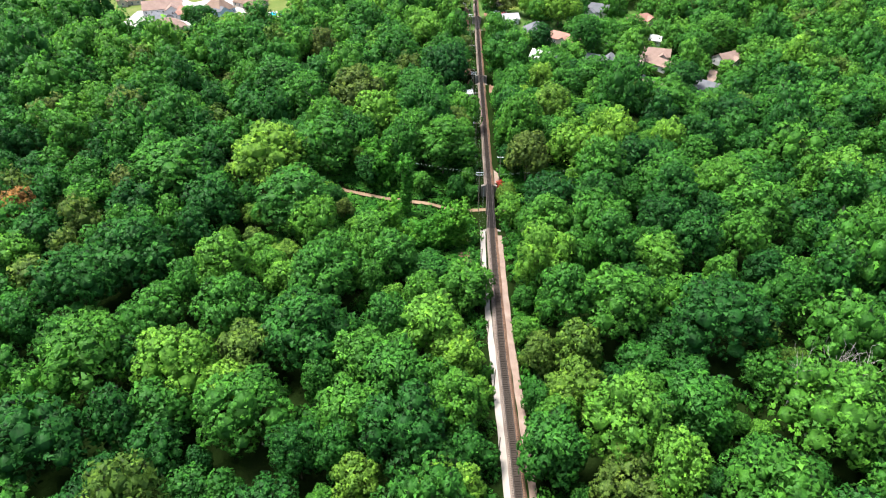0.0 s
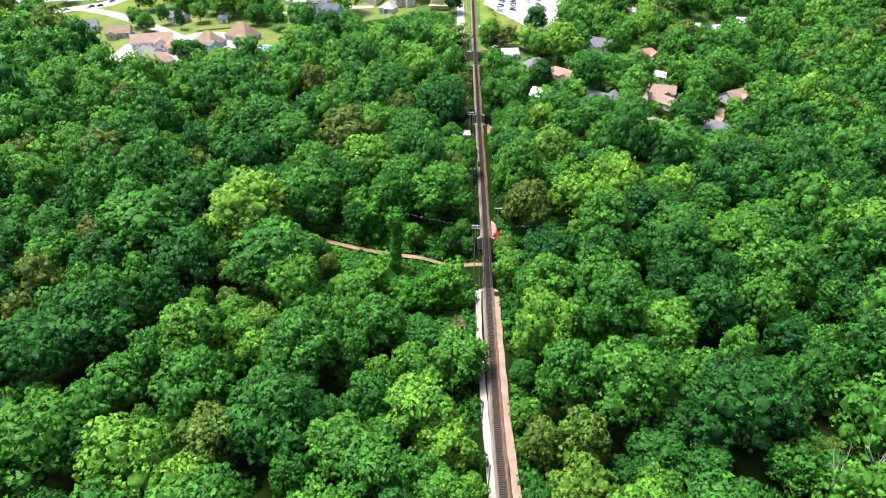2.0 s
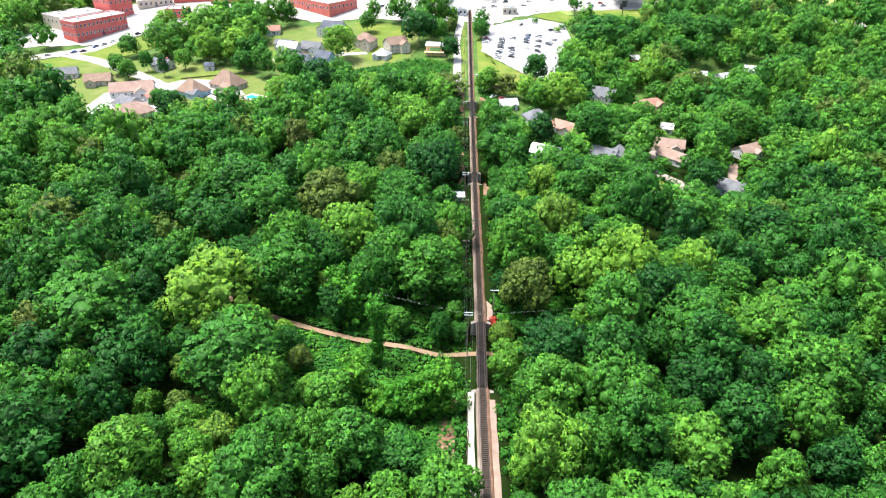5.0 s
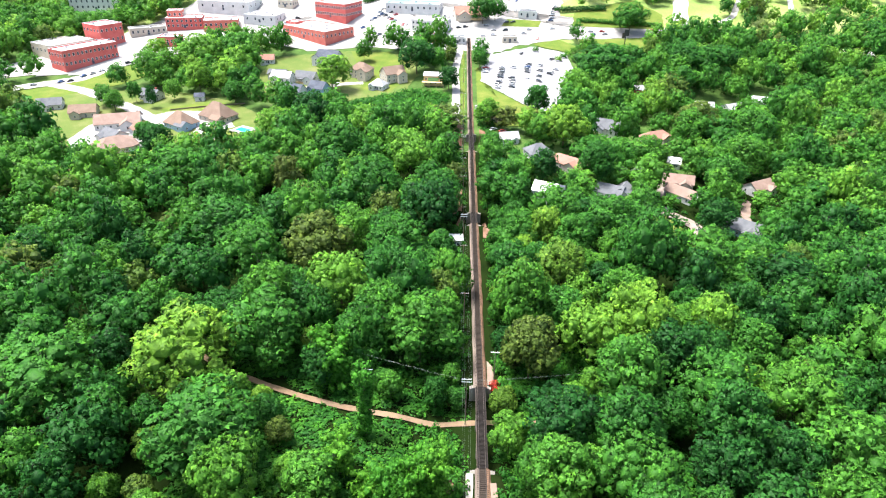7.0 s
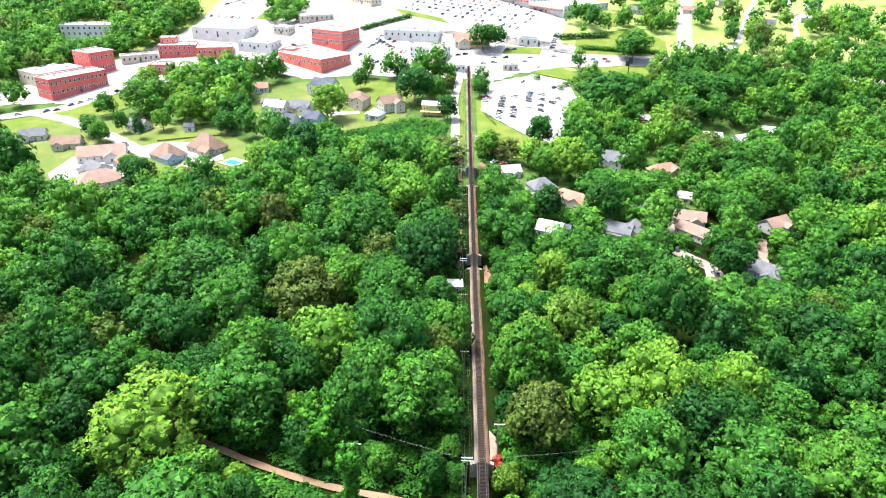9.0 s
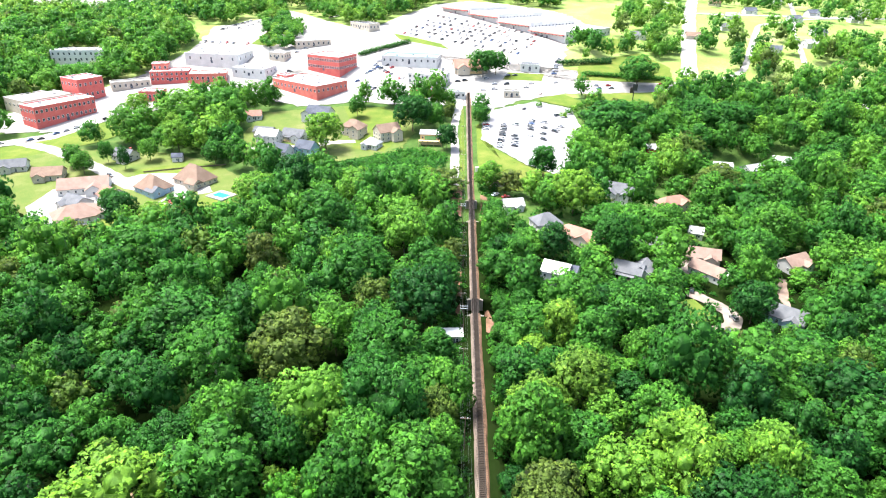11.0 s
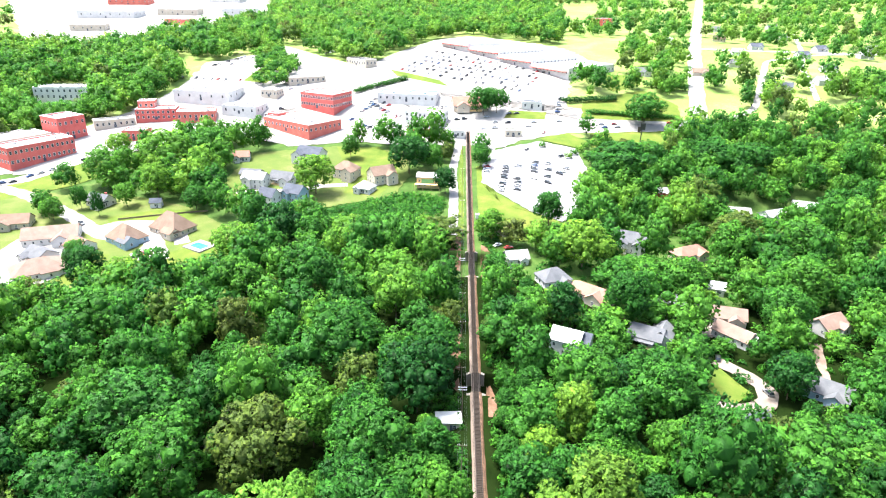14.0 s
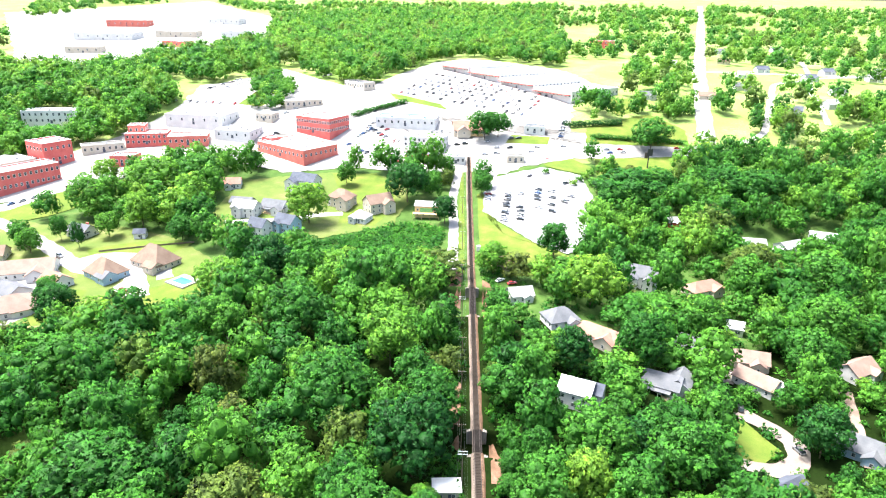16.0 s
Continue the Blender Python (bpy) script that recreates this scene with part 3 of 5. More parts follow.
ground_sheet(patch("lawn", [(-150, 556), (-134, 552), (-128, 570), (-146, 590)], GRASS, 0.13), "yellow-green grass between car parks", "lawn")
ground_sheet(patch("lawn", [(20, 505), (44, 504), (46, 514), (24, 516)], GRASS, 0.13), "strip of green grass beside the main road", "lawn")
ground_sheet(patch("dirt_bank", [(-157, 302), (-146, 301), (-140, 290), (-147, 286), (-156, 290)], DIRT, 0.12), "bare orange dirt slope beside a house", "dirt")
ground_sheet(patch("town_paving", [(-356, 650), (-340, 668), (-270, 684), (-246, 712), (-235, 800), (-232, 900), (-300, 1180), (-520, 1500), (-720, 1180)], PAVING, 0.10, 12.0), "sun-bleached paving of a distant business district", "paving")
ground_sheet(strip("street", [(152, 508), (174, 525), (226, 640), (280, 672), (420, 690)], 4.0, PAVING, 0.12, 6.0), "pale residential street among trees", "street")
ground_sheet(strip("street", [(190, 690), (250, 684), (330, 680), (420, 672)], 6.0, PAVING, 0.14, 6.0), "pale residential street among trees", "street")
ground_sheet(strip("street", [(218, 540), (243, 618), (270, 676), (330, 830)], 3.6, PAVING, 0.16, 6.0), "narrow pale residential street", "street")
ground_sheet(strip("driveway", [(70, 284), (75, 279), (79, 271), (76, 263), (68, 259), (60, 261)], 5.2, DRIVE, 0.12, 2.0), "curved pale concrete driveway", "driveway")
ground_sheet(patch("lawn", [(60, 262), (66, 261), (74, 268), (70, 280), (64, 278)], GRASS, 0.06), "small lawn inside a curved driveway", "lawn")
ground_sheet(patch("lawn", [(36.6, 298.6), (45, 311), (47, 303), (38, 293)], GRASS, 0.06), "small green lawn below a long house", "lawn")
ground_sheet(patch("dirt_bank", [(-13, 238), (-9, 237), (-8.6, 243), (-12, 244)], DIRT, 0.12), "bare red dirt beside a trackside hut", "dirt")
ground_sheet(strip("driveway", [(78, 318), (76, 308), (72, 298)], 4.0, DRIVE, 0.12, 2.0), "pale driveway among trees", "driveway")
ground_sheet(strip("lane", [(92, 262), (98, 280), (104, 296)], 3.6, VERGE, 0.12, 2.0), "brownish lane in the shade of trees", "lane")


# ---- houses ----
def window(parent, x, y, z, w, h, yaw, lit=0.0):
    """A window on a wall: frame, sill and pane; yaw turns its front from -y."""
    fr = bmesh.new()
    for s in (-1, 1):
        box(fr, s * w / 2 - 0.06, -0.06, -h / 2 - 0.06, s * w / 2 + 0.06, 0.03, h / 2 + 0.06)
        box(fr, -w / 2, -0.06, s * h / 2 - 0.06, w / 2, 0.03, s * h / 2 + 0.06)
    box(fr, -w / 2, -0.045, -0.03, w / 2, 0.02, 0.03)
    f = part("window", fr, TRIM, parent)
    f.matrix_basis = pose(x, y, z, 0, 0, yaw)
    p = bmesh.new()
    box(p, -w / 2, -0.02, -h / 2, w / 2, 0.02, h / 2)
    part("pane", p, GLASS, f)
    return f


def roof_mesh(kind, w, d, z, rise, over):
    """A gable or hip roof with real thickness and eaves; the ridge runs along x."""
    bm = bmesh.new()
    x, y, t = w / 2 + over, d / 2 + over, 0.22
    drop = rise * over / (d / 2)
    inset = 0 if kind == "gable" else min(d / 2 + over, w / 2) * 0.95
    low = [(-x, -y, z - drop), (x, -y, z - drop), (x, y, z - drop), (-x, y, z - drop)]
    ridge = [(-x + inset, 0, z + rise), (x - inset, 0, z + rise)]
    v = [bm.verts.new(p) for p in low + ridge]
    u = [bm.verts.new((p[0], p[1], p[2] + t)) for p in low + ridge]
    for q, flip in ((v, True), (u, False)):
        for f in ((0, 1, 5, 4), (2, 3, 4, 5), (1, 2, 5), (3, 0, 4)):
            if kind == "gable" and len(f) == 3:
                continue
            g = [q[k] for k in f]
            bm.faces.new(g[::-1] if flip else g)
    rim = [(0, 1), (1, 2), (2, 3), (3, 0)] if kind != "gable" else [(0, 1), (1, 5), (5, 2), (2, 3), (3, 4), (4, 0)]
    for a, b in rim:
        bm.faces.new([v[a], v[b], u[b], u[a]])
    return bm


def wing(e, cx, cy, rot, w, d, h, kind, roof, wall, rise, over=0.45, windows=True, fewer=False):
    """One wing of a house: walls with gables, roof, windows on all sides."""
    m = pose(cx, cy, 0, 0, 0, rot)
    bm = bmesh.new()
    x, y = w / 2, d / 2
    lo = [bm.verts.new(p) for p in ((-x, -y, -2.2), (x, -y, -2.2), (x, y, -2.2), (-x, y, -2.2))]
    hi = [bm.verts.new(p) for p in ((-x, -y, h), (x, -y, h), (x, y, h), (-x, y, h))]
    for k in range(4):
        j = (k + 1) % 4
        bm.faces.new([lo[k], lo[j], hi[j], hi[k]])
    if kind == "gable":
        g = [bm.verts.new((-x, 0, h + rise - 0.02)), bm.verts.new((x, 0, h + rise - 0.02))]
        bm.faces.new([hi[3], hi[0], g[0]])
        bm.faces.new([hi[1], hi[2], g[1]])
    part("wall", bm, wall, e).matrix_basis = m
    part("roof", roof_mesh(kind, w, d, h, rise, over), roof, e).matrix_basis = m
    if windows:
        rows = [1.4] if h < 4.2 else [1.4, 3.9]
        for z in rows:
            for side, length, off in ((0, w, y), (180, w, y), (90, d, x), (-90, d, x)):
                n = max(1, int(length / 3.2)) if not fewer else 1
                for k in range(n):
                    s = (k + 0.5) / n * length - length / 2
                    loc = pose(0, 0, 0, 0, 0, side) @ Vector((s, -off - 0.02, z))
                    p = m @ loc
                    window(e, p.x, p.y, p.z, 1.0, 1.3, rot + side)


def house(x, y, rot, w, d, h, kind, roof, wall, label, rise=None, wings=(), chimney=False, porch=False, base=None, fewer=False):
    x, y, k = x * S, y * S, 1.13
    w, d, h = w * k, d * k, 3.0 if h < 4 else 5.6
    rise = None if rise is None else rise * 1.2
    wings = [(cx * k, cy * k, r, ww * k, dd * k, 2.9 if hh < 4 else 5.4, kk, rf) for cx, cy, r, ww, dd, hh, kk, rf in wings]
    if not wings and w > 9:
        wings = [(w * (0.22 if x > 0 else -0.24), -d * 0.42, 90, d * 0.62, w * 0.36, h - 0.15, "gable", roof)]
    z = float(land(x, y)) if base is None else base
    e = empty("house", x, y, z, rot)
    tagged(e, label, "house")
    wing(e, 0, 0, 0, w, d, h, kind, roof, wall, d * 0.3 if rise is None else rise, fewer=fewer)
    for cx, cy, r, ww, dd, hh, kk, rf in wings:
        wing(e, cx, cy, r, ww, dd, hh, kk, rf, wall, dd * 0.32, fewer=True)
    bm = bmesh.new()
    box(bm, -0.5, -d / 2 - 0.06, 0.05, 0.5, -d / 2 + 0.02, 2.1, bevel=0.02)
    part("door", bm, SHDARK, e).location.x = w * 0.12
    if chimney:
        bm = bmesh.new()
        box(bm, -0.45, -0.4, 0, 0.45, 0.4, h + d * 0.3 + 1.1, bevel=0.03)
        box(bm, -0.55, -0.5, h + d * 0.3 + 0.95, 0.55, 0.5, h + d * 0.3 + 1.15)
        part("chimney", bm, BRICK, e).location = (w * 0.28, d * 0.12, 0)
    if porch:
        bm = bmesh.new()
        box(bm, -w * 0.3, -d / 2 - 2.4, -1.5, w * 0.3, -d / 2, 0.1)
        part("porch_floor", bm, TIMBER, e)
        for s in (-1, 0, 1):
            bm = bmesh.new()
            box(bm, s * w * 0.28 - 0.08, -d / 2 - 2.3, 0.1, s * w * 0.28 + 0.08, -d / 2 - 2.14, 2.4)
            part("porch_post", bm, TRIM, e)
        bm = bmesh.new()
        box(bm, -w * 0.32, -d / 2 - 2.6, 2.4, w * 0.32, -d / 2 + 0.1, 2.55)
        part("porch_roof", bm, roof, e)
    r = math.hypot(w, d) / 2
    CLEAR.append(("disc", (x, y), r + 1.5))
    CAMERA_SIGHT.append((x, y, r))
    return e


# round the pool
house(-114, 351, -28, 16, 12, 3.2, "hip", SHTAN, CREAM, "large tan hip-roofed house beside a pool", 6.0, [(5, -5.5, 0, 6, 5, 3.0, "gable", SHTAN)])
house(-127, 341, -32, 14, 11, 3.2, "hip", SHTAN, BLUE, "tan-roofed house with pale blue siding", 5.0, [(5, -3, 0, 6, 6, 3.0, "gable", SHGREY)])
house(-155, 341, 20, 21, 12, 3.4, "gable", SHROSE, SIDING, "rose-roofed white house among trees", 3.2, [(5, -6, 90, 8, 7, 3.2, "gable", SHROSE)])
house(-140, 333, -30, 10, 8, 3.0, "gable", SHRED, SIDING, "small red-roofed white house", 2.6)
house(-143, 313, 40, 18, 13, 3.4, "hip", SHROSE, SIDING, "brownish hip-roofed house at the edge of the woods", 3.4, [(3, -5, 0, 6, 5, 3.0, "gable", SHROSE)])
house(-149, 324, -30, 11, 9, 3.0, "gable", SHGREY, SIDING, "white house with pale blue-grey gables", 2.4)
house(-155, 376, -20, 11, 8, 3.2, "gable", SHGREY, SIDING, "white house with a grey shingle roof", 2.6, [(3, -4, 90, 6, 5, 3.0, "gable", SHDARK)], chimney=True)
house(-131, 375, 10, 5, 4, 2.4, "gable", SHDARK, SIDING, "small grey garden shed", 1.4)
house(-176, 352, 15, 13, 9, 3.2, "gable", SHTAN, CREAM, "tan-roofed house beside the street", 2.8)
house(-196, 360, 20, 12, 8, 3.2, "gable", SHGREY, SIDING, "grey-roofed white house beside the street", 2.6)
# the cluster above the woods
house(-97, 402, -12, 12, 8, 4.8, "gable", SHPALE, SIDING, "white two-storey house with a pale roof", 2.6)
house(-102, 412, -8, 11, 7, 3.2, "gable", SHGREY, SIDING, "white house with a flat grey roof", 2.0)
house(-86, 408, -18, 13, 8, 3.4, "gable", SHGREY, SIDING, "grey-roofed white house with a porch", 2.8, [(4, -4, 90, 6, 5, 3.2, "gable", SHGREY)], porch=True)
house(-75, 386, -25, 10, 8, 4.6, "gable", SHDARK, BLUE, "pale blue house with a charcoal roof", 3.0)
house(-85, 381, -25, 9, 7, 4.6, "gable", SHDARK, SIDING, "white house with a charcoal roof", 3.0)
house(-79, 436, -20, 15, 9, 4.8, "gable", SHDARK, SIDING, "white house with a dark slate roof", 3.2, [(-5, -4.5, 90, 8, 6, 4.5, "gable", SHDARK)])
house(-58, 416, -25, 12, 9, 4.8, "hip", SHTAN, CREAM, "tan-roofed house behind a lawn", 3.4, [(4, -4, 90, 6, 6, 4.2, "gable", SHTAN)])
house(-41, 411, 35, 13, 9, 4.8, "gable", SHTAN, CREAM, "tan gabled house above a dirt bank", 3.4, [(3, -4.5, 90, 6, 6, 4.4, "gable", SHTAN)])
house(-47, 399, -20, 9, 8, 3.0, "hip", SHPALE, SIDING, "small pale-roofed house behind a lawn", 2.6)
house(-114, 435, 10, 9, 7, 3.2, "gable", SHRED, SIDING, "small white house with a red roof", 2.4)
# east of the line
house(63, 360, -25, 13, 9, 4.8, "gable", SHGREY, SIDING, "white gabled house with a light grey roof", 3.4, [(-3, -4.5, 90, 6, 5, 4.4, "gable", SHGREY), (4, -4.5, 90, 5, 4, 4.2, "gable", SHGREY)])
house(85, 357, 25, 16, 8, 3.0, "hip", SHRED, CREAM, "long terracotta-roofed house among trees", 2.6)
house(27, 317, 20, 11, 9, 3.2, "hip", SHGREY, SIDING, "white house with a grey hip roof", 3.2)
house(38, 309, -40, 18, 8, 3.0, "hip", SHRED, CREAM, "long house with an orange shingle roof", 2.4)
house(25.5, 275, -25, 9, 8, 4.6, "gable", SHPALE, SIDING, "white house with a pale metal roof", 2.4, [(4, 1.5, 0, 6, 6, 4.0, "gable", SHDARK)])
house(51, 289, -28, 11, 9, 3.6, "gable", SHGREY, SIDING, "white house with grey shingle roofs", 2.4, [(4.5, 3, 90, 9, 7, 3.4, "gable", SHGREY)], porch=True)
house(66, 317, -35, 13, 7, 3.0, "gable", SHGREY, SIDING, "grey-roofed house half hidden by trees", 2.4)
house(86, 329, -20, 6, 5, 3.4, "gable", SHPALE, SIDING, "small white cottage among trees", 2.0)
house(82, 309, -15, 13, 8, 3.2, "gable", SHROSE, CREAM, "brown-roofed house beside a driveway", 2.6)
house(80, 297, -50, 13, 7, 3.2, "gable", SHROSE, SIDING, "brown and white roofed house among trees", 2.4, [(5, 2, 0, 5, 5, 3.0, "gable", SHPALE)])
house(93, 268, -40, 13, 8, 3.2, "gable", SHGREY, BLUE, "grey-roofed house at the edge of the trees", 2.8)
house(66, 249, 30, 8, 7, 3.4, "gable", SHDARK, BLUE, "pale blue house with a dark roof", 2.8)
house(119, 397, -10, 10, 8, 3.0, "gable", SHPALE, SIDING, "low white-roofed house among trees", 1.6)
house(133, 395, 25, 12, 8, 3.0, "gable", SHPALE, SIDING, "white metal-roofed house among trees", 2.0)
house(89, 411, 10, 8, 6, 3.0, "gable", SHPALE, REDPAINT, "small red and white house in the trees", 1.8)
house(16, 334, 15, 9, 7, 3.0, "gable", SHPALE, SIDING, "pale-roofed house beside the railway", 2.2)
house(11, 357, 15, 8, 6, 3.0, "gable", SHTAN, CREAM, "small tan-roofed house below the grass slope", 1.8)
house(112, 305, 30, 12, 8, 3.2, "gable", SHROSE, SIDING, "rose-roofed house deep in the trees", 2.6)
house(150, 402, -20, 12, 8, 3.2, "gable", SHPALE, SIDING, "white-roofed house among trees", 2.2)
house(-5.6, 241, 4, 6.0, 4.2, 2.6, "gable", TRIM, CREAM, "small pale trackside hut with a white roof", 0.5)
CAMERA_SIGHT.extend((x * S, y * S, 12) for x, y in ((25.5, 275), (51, 289), (63, 360), (93, 268), (38, 309), (27, 317), (82, 303), (72, 270), (-120, 346), (-140, 318)))


# among the trees beyond the main road
HILL_RNG = random.Random(21)
for x0, y0 in [(215, 668), (240, 696), (262, 660), (290, 690), (312, 662), (335, 694), (360, 660), (205, 560), (236, 575), (196, 622), (258, 610), (290, 760), (318, 850), (225, 740), (250, 820), (300, 930), (160, 590), (172, 720), (120, 588)]:
    rf, wl, words = HILL_RNG.choice([(SHGREY, SIDING, "white house with a grey roof"), (SHPALE, SIDING, "white house with a pale roof"), (SHTAN, CREAM, "cream house with a tan roof"), (SHDARK, SIDING, "white house with a dark roof")])
    house(x0, y0, HILL_RNG.uniform(-25, 25), 12, 8, 3.2, "gable", rf, wl, words + " on a tree-lined hill", 2.6, fewer=True)


# ---- the town ----
def block(x, y, rot, w, d, h, wall, roof, label, storeys=1, per=4.5, windows=True, units=2, base=None, category="building"):
    """A flat-roofed building: walls with a parapet, roof, rows of windows, a door and rooftop units."""
    x, y, w, d, h = x * S, y * S, w * S, d * S, h * 1.2
    z = float(land(x, y)) if base is None else base
    e = empty("building", x, y, z, rot)
    tagged(e, label, category)
    a, b, t = w / 2, d / 2, 0.3
    bm = bmesh.new()
    for x0, y0, x1, y1 in ((-a, -b, a, -b + t), (-a, b - t, a, b), (-a, -b + t, -a + t, b - t), (a - t, -b + t, a, b - t)):
        box(bm, x0, y0, -6.0, x1, y1, h + 0.7)
    part("wall", bm, wall, e)
    bm = bmesh.new()
    box(bm, -a + t, -b + t, h - 0.3, a - t, b - t, h)
    part("roof", bm, roof, e)
    bm = bmesh.new()
    for x0, y0, x1, y1 in ((-a - 0.06, -b - 0.06, a + 0.06, -b + t + 0.04), (-a - 0.06, b - t - 0.04, a + 0.06, b + 0.06), (-a - 0.06, -b + t + 0.04, -a + t + 0.04, b - t - 0.04), (a - t - 0.04, -b + t + 0.04, a + 0.06, b - t - 0.04)):
        box(bm, x0, y0, h + 0.7, x1, y1, h + 0.85)
    part("coping", bm, TRIM, e)
    if windows:
        for s in range(storeys):
            zc = (s + 0.55) * h / storeys
            for side, length, off in ((0, w, b), (90, d, a), (-90, d, a)):
                n = max(1, int(length / per))
                for k in range(n):
                    p = pose(0, 0, 0, 0, 0, side) @ Vector(((k + 0.5) / n * length - length / 2, -off - 0.02, zc))
                    window(e, p.x, p.y, p.z, 1.5, min(2.0, h / storeys * 0.5), side)
    bm = bmesh.new()
    box(bm, -0.9, -b - 0.08, 0, 0.9, -b + 0.02, 2.4, bevel=0.02)
    part("door", bm, SHDARK, e)
    for k in range(units):
        bm = bmesh.new()
        box(bm, -0.9, -0.7, 0, 0.9, 0.7, 1.1, bevel=0.06)
        box(bm, -0.5, -0.5, 1.1, 0.5, 0.5, 1.25, bevel=0.04)
        part("rooftop_unit", bm, SHPALE, e).matrix_basis = pose(a * (0.6 - 1.1 * k / max(1, units - 1) if units > 1 else 0.2), b * (0.3 if k % 2 else -0.25), h)
    CLEAR.append(("disc", (x, y), 0.42 * max(w, d) + 2))
    return e


block(-214.3, 429.3, 60, 32, 13, 9.6, BRICK, FLATROOF, "two-storey red brick school with white-framed windows", 2, 3.0)
block(-219, 463, 60, 15, 16, 12, BRICK, FLATROOF, "taller red brick wing with a pale flat roof", 2, 3.5)
block(-236, 447, 60, 26, 20, 6, CREAM, FLATROOF, "low pale building with a flat roof", 1, 5.0)
block(-179.5, 463, 3, 12, 10, 5, BRICK, FLATROOF, "small red brick shop with a pale roof", 1, 3.0)
block(-182, 496, 13, 22, 13, 6, BRICK, FLATROOF, "red brick storefront with a stepped flat roof", 2, 3.5)
block(-189, 499, 13, 9, 8, 9, BRICK2, FLATROOF, "narrow taller brick storefront", 2, 3.0, units=1)
block(-201.5, 482, 34, 21, 8, 4, CREAM, SHPALE, "long pale shop with a metal roof", 1, 3.5, units=1)
block(-159, 496, 15, 21, 13, 5, BRICK2, FLATROOF, "low brick building with a white roof", 1, 3.5)
block(-162, 526, -8, 36, 22, 5.5, SIDING, FLATROOF, "large pale warehouse with a white roof", 1, 9.0, units=5)
block(-134, 507, -10, 22, 16, 4.2, SIDING, FLATROOF, "low white flat-roofed building in the town", 1, 6.0, units=3)
block(-124, 531, -14, 11, 9, 4, CREAM, FLATROOF, "small pale building with a flat roof", 1, 3.0, units=1)
block(-249.5, 521, 8, 33, 13, 7.5, SIDING, FLATROOF, "white two-storey building among trees", 2, 4.0, units=4)
block(-87, 517, -26, 24, 19, 9, BRICK, FLATROOF, "square red brick building with two rows of windows", 2, 2.4)
block(-95, 486, -36, 38, 24, 5.5, BRICK2, FLATROOF, "low brick building with a broad white roof", 1, 4.0, units=4)
block(-112, 496, -30, 8, 7, 4.5, BRICK, FLATROOF, "small red brick annexe", 1, 3.0, units=1)
block(-38, 529, -6, 36, 16, 4.5, SIDING, TEAL, "low store with a pale teal roof", 1, 5.0, units=3)
block(-25, 499, -20, 22, 13, 6, SIDING, FLATROOF, "white two-storey building with small windows", 2, 3.2)
block(-27, 478, 6, 16, 8, 4, BRICK2, SHGREY, "low grey-roofed brick building beside the crossing", 1, 4.0, units=1)
block(-8, 477, 4, 10, 7, 3.4, SIDING, SHPALE, "small white building beside the crossing", 1, 3.0, units=1)
block(24, 480, 2, 9, 6, 3.2, CREAM, SHPALE, "small pale kiosk beside a parking lot", 1, 3.0, units=1)
block(38, 521, -8, 12, 8, 3.6, SIDING, SHGREY, "small white roadside building", 1, 4.0, units=1)
block(-108, 556, 28, 24, 8, 3.6, CREAM, FLATROOF, "low pale shed beside a car park", 1, 4.0, units=1)
block(-78, 602, -43, 22, 10, 4.5, CREAM, SHGREY, "grey-roofed workshop beside the woods", 1, 3.4, units=1)
for k, (x, y) in enumerate([(-14, 668), (9, 640), (31, 611), (53, 583)]):
    e = block(x + 20, y + 15, -52, 36, 46, 6, SIDING, FLATROOF, "long strip mall with a broad white roof", 1, 4.5, units=3, base=float(land(x * S, y * S)))
    bm = bmesh.new()
    box(bm, -22, -33.6, 4.4, 22, -29.95, 5.0, bevel=0.05)
    part("canopy", bm, BRICK, e)
block(141, 862, -20, 24, 16, 7, BRICK, FLATROOF, "distant red brick building", 2, 6.0)
block(-390, 860, 5, 60, 34, 7, SIDING, FLATROOF, "distant large white store", 1, 12.0)
block(-330, 900, 5, 44, 26, 6, CREAM, FLATROOF, "distant pale store with a flat roof", 1, 12.0)
block(-262, 905, 8, 40, 18, 6, SIDING, SHGREY, "distant grey-roofed store beside woods", 1, 10.0)
block(-290, 800, -10, 26, 14, 5, BRICK2, FLATROOF, "distant brick shop with a white roof", 1, 8.0)
block(-350, 740, 12, 30, 16, 5, CREAM, FLATROOF, "distant pale shop with a flat roof", 1, 8.0)
block(-440, 1010, 6, 50, 26, 7, BRICK2, FLATROOF, "distant long brick building", 1, 9.0)
block(-330, 1060, -6, 44, 24, 7, SIDING, FLATROOF, "distant long white warehouse", 1, 9.0)
# the shop with a red roof
house(0, 519, 8, 24, 14, 3.4, "gable", SHRED, CREAM, "shop with a terracotta gable roof", 4.5, porch=True)
# the house under construction
e = empty("unfinished_house", -19 * S, 408 * S, float(land(-19 * S, 408 * S)), -4)
tagged(e, "unfinished house in yellow timber with a white roof", "house")
wing(e, 0, 0, 0, 13, 10, 6.0, "gable", SHPALE, TIMBER, 1.6)
bm = bmesh.new()
box(bm, -3.6, -5.12, 2.6, 3.6, -5.03, 4.9)
part("sheathing_panel", bm, SHEATH, e)
bm = bmesh.new()
box(bm, -7.4, -8.2, 2.2, 7.4, -5.05, 2.4)
part("balcony", bm, TIMBER, e)
for s in (-7.2, -2.4, 2.4, 7.2):
    bm = bmesh.new()
    box(bm, s - 0.12, -8.1, -2.5, s + 0.12, -7.86, 3.3)
    part("post", bm, TIMBER, e)
CLEAR.append(("disc", (-19 * S, 408 * S), 10))
CAMERA_SIGHT.append((-19 * S, 408 * S, 8))
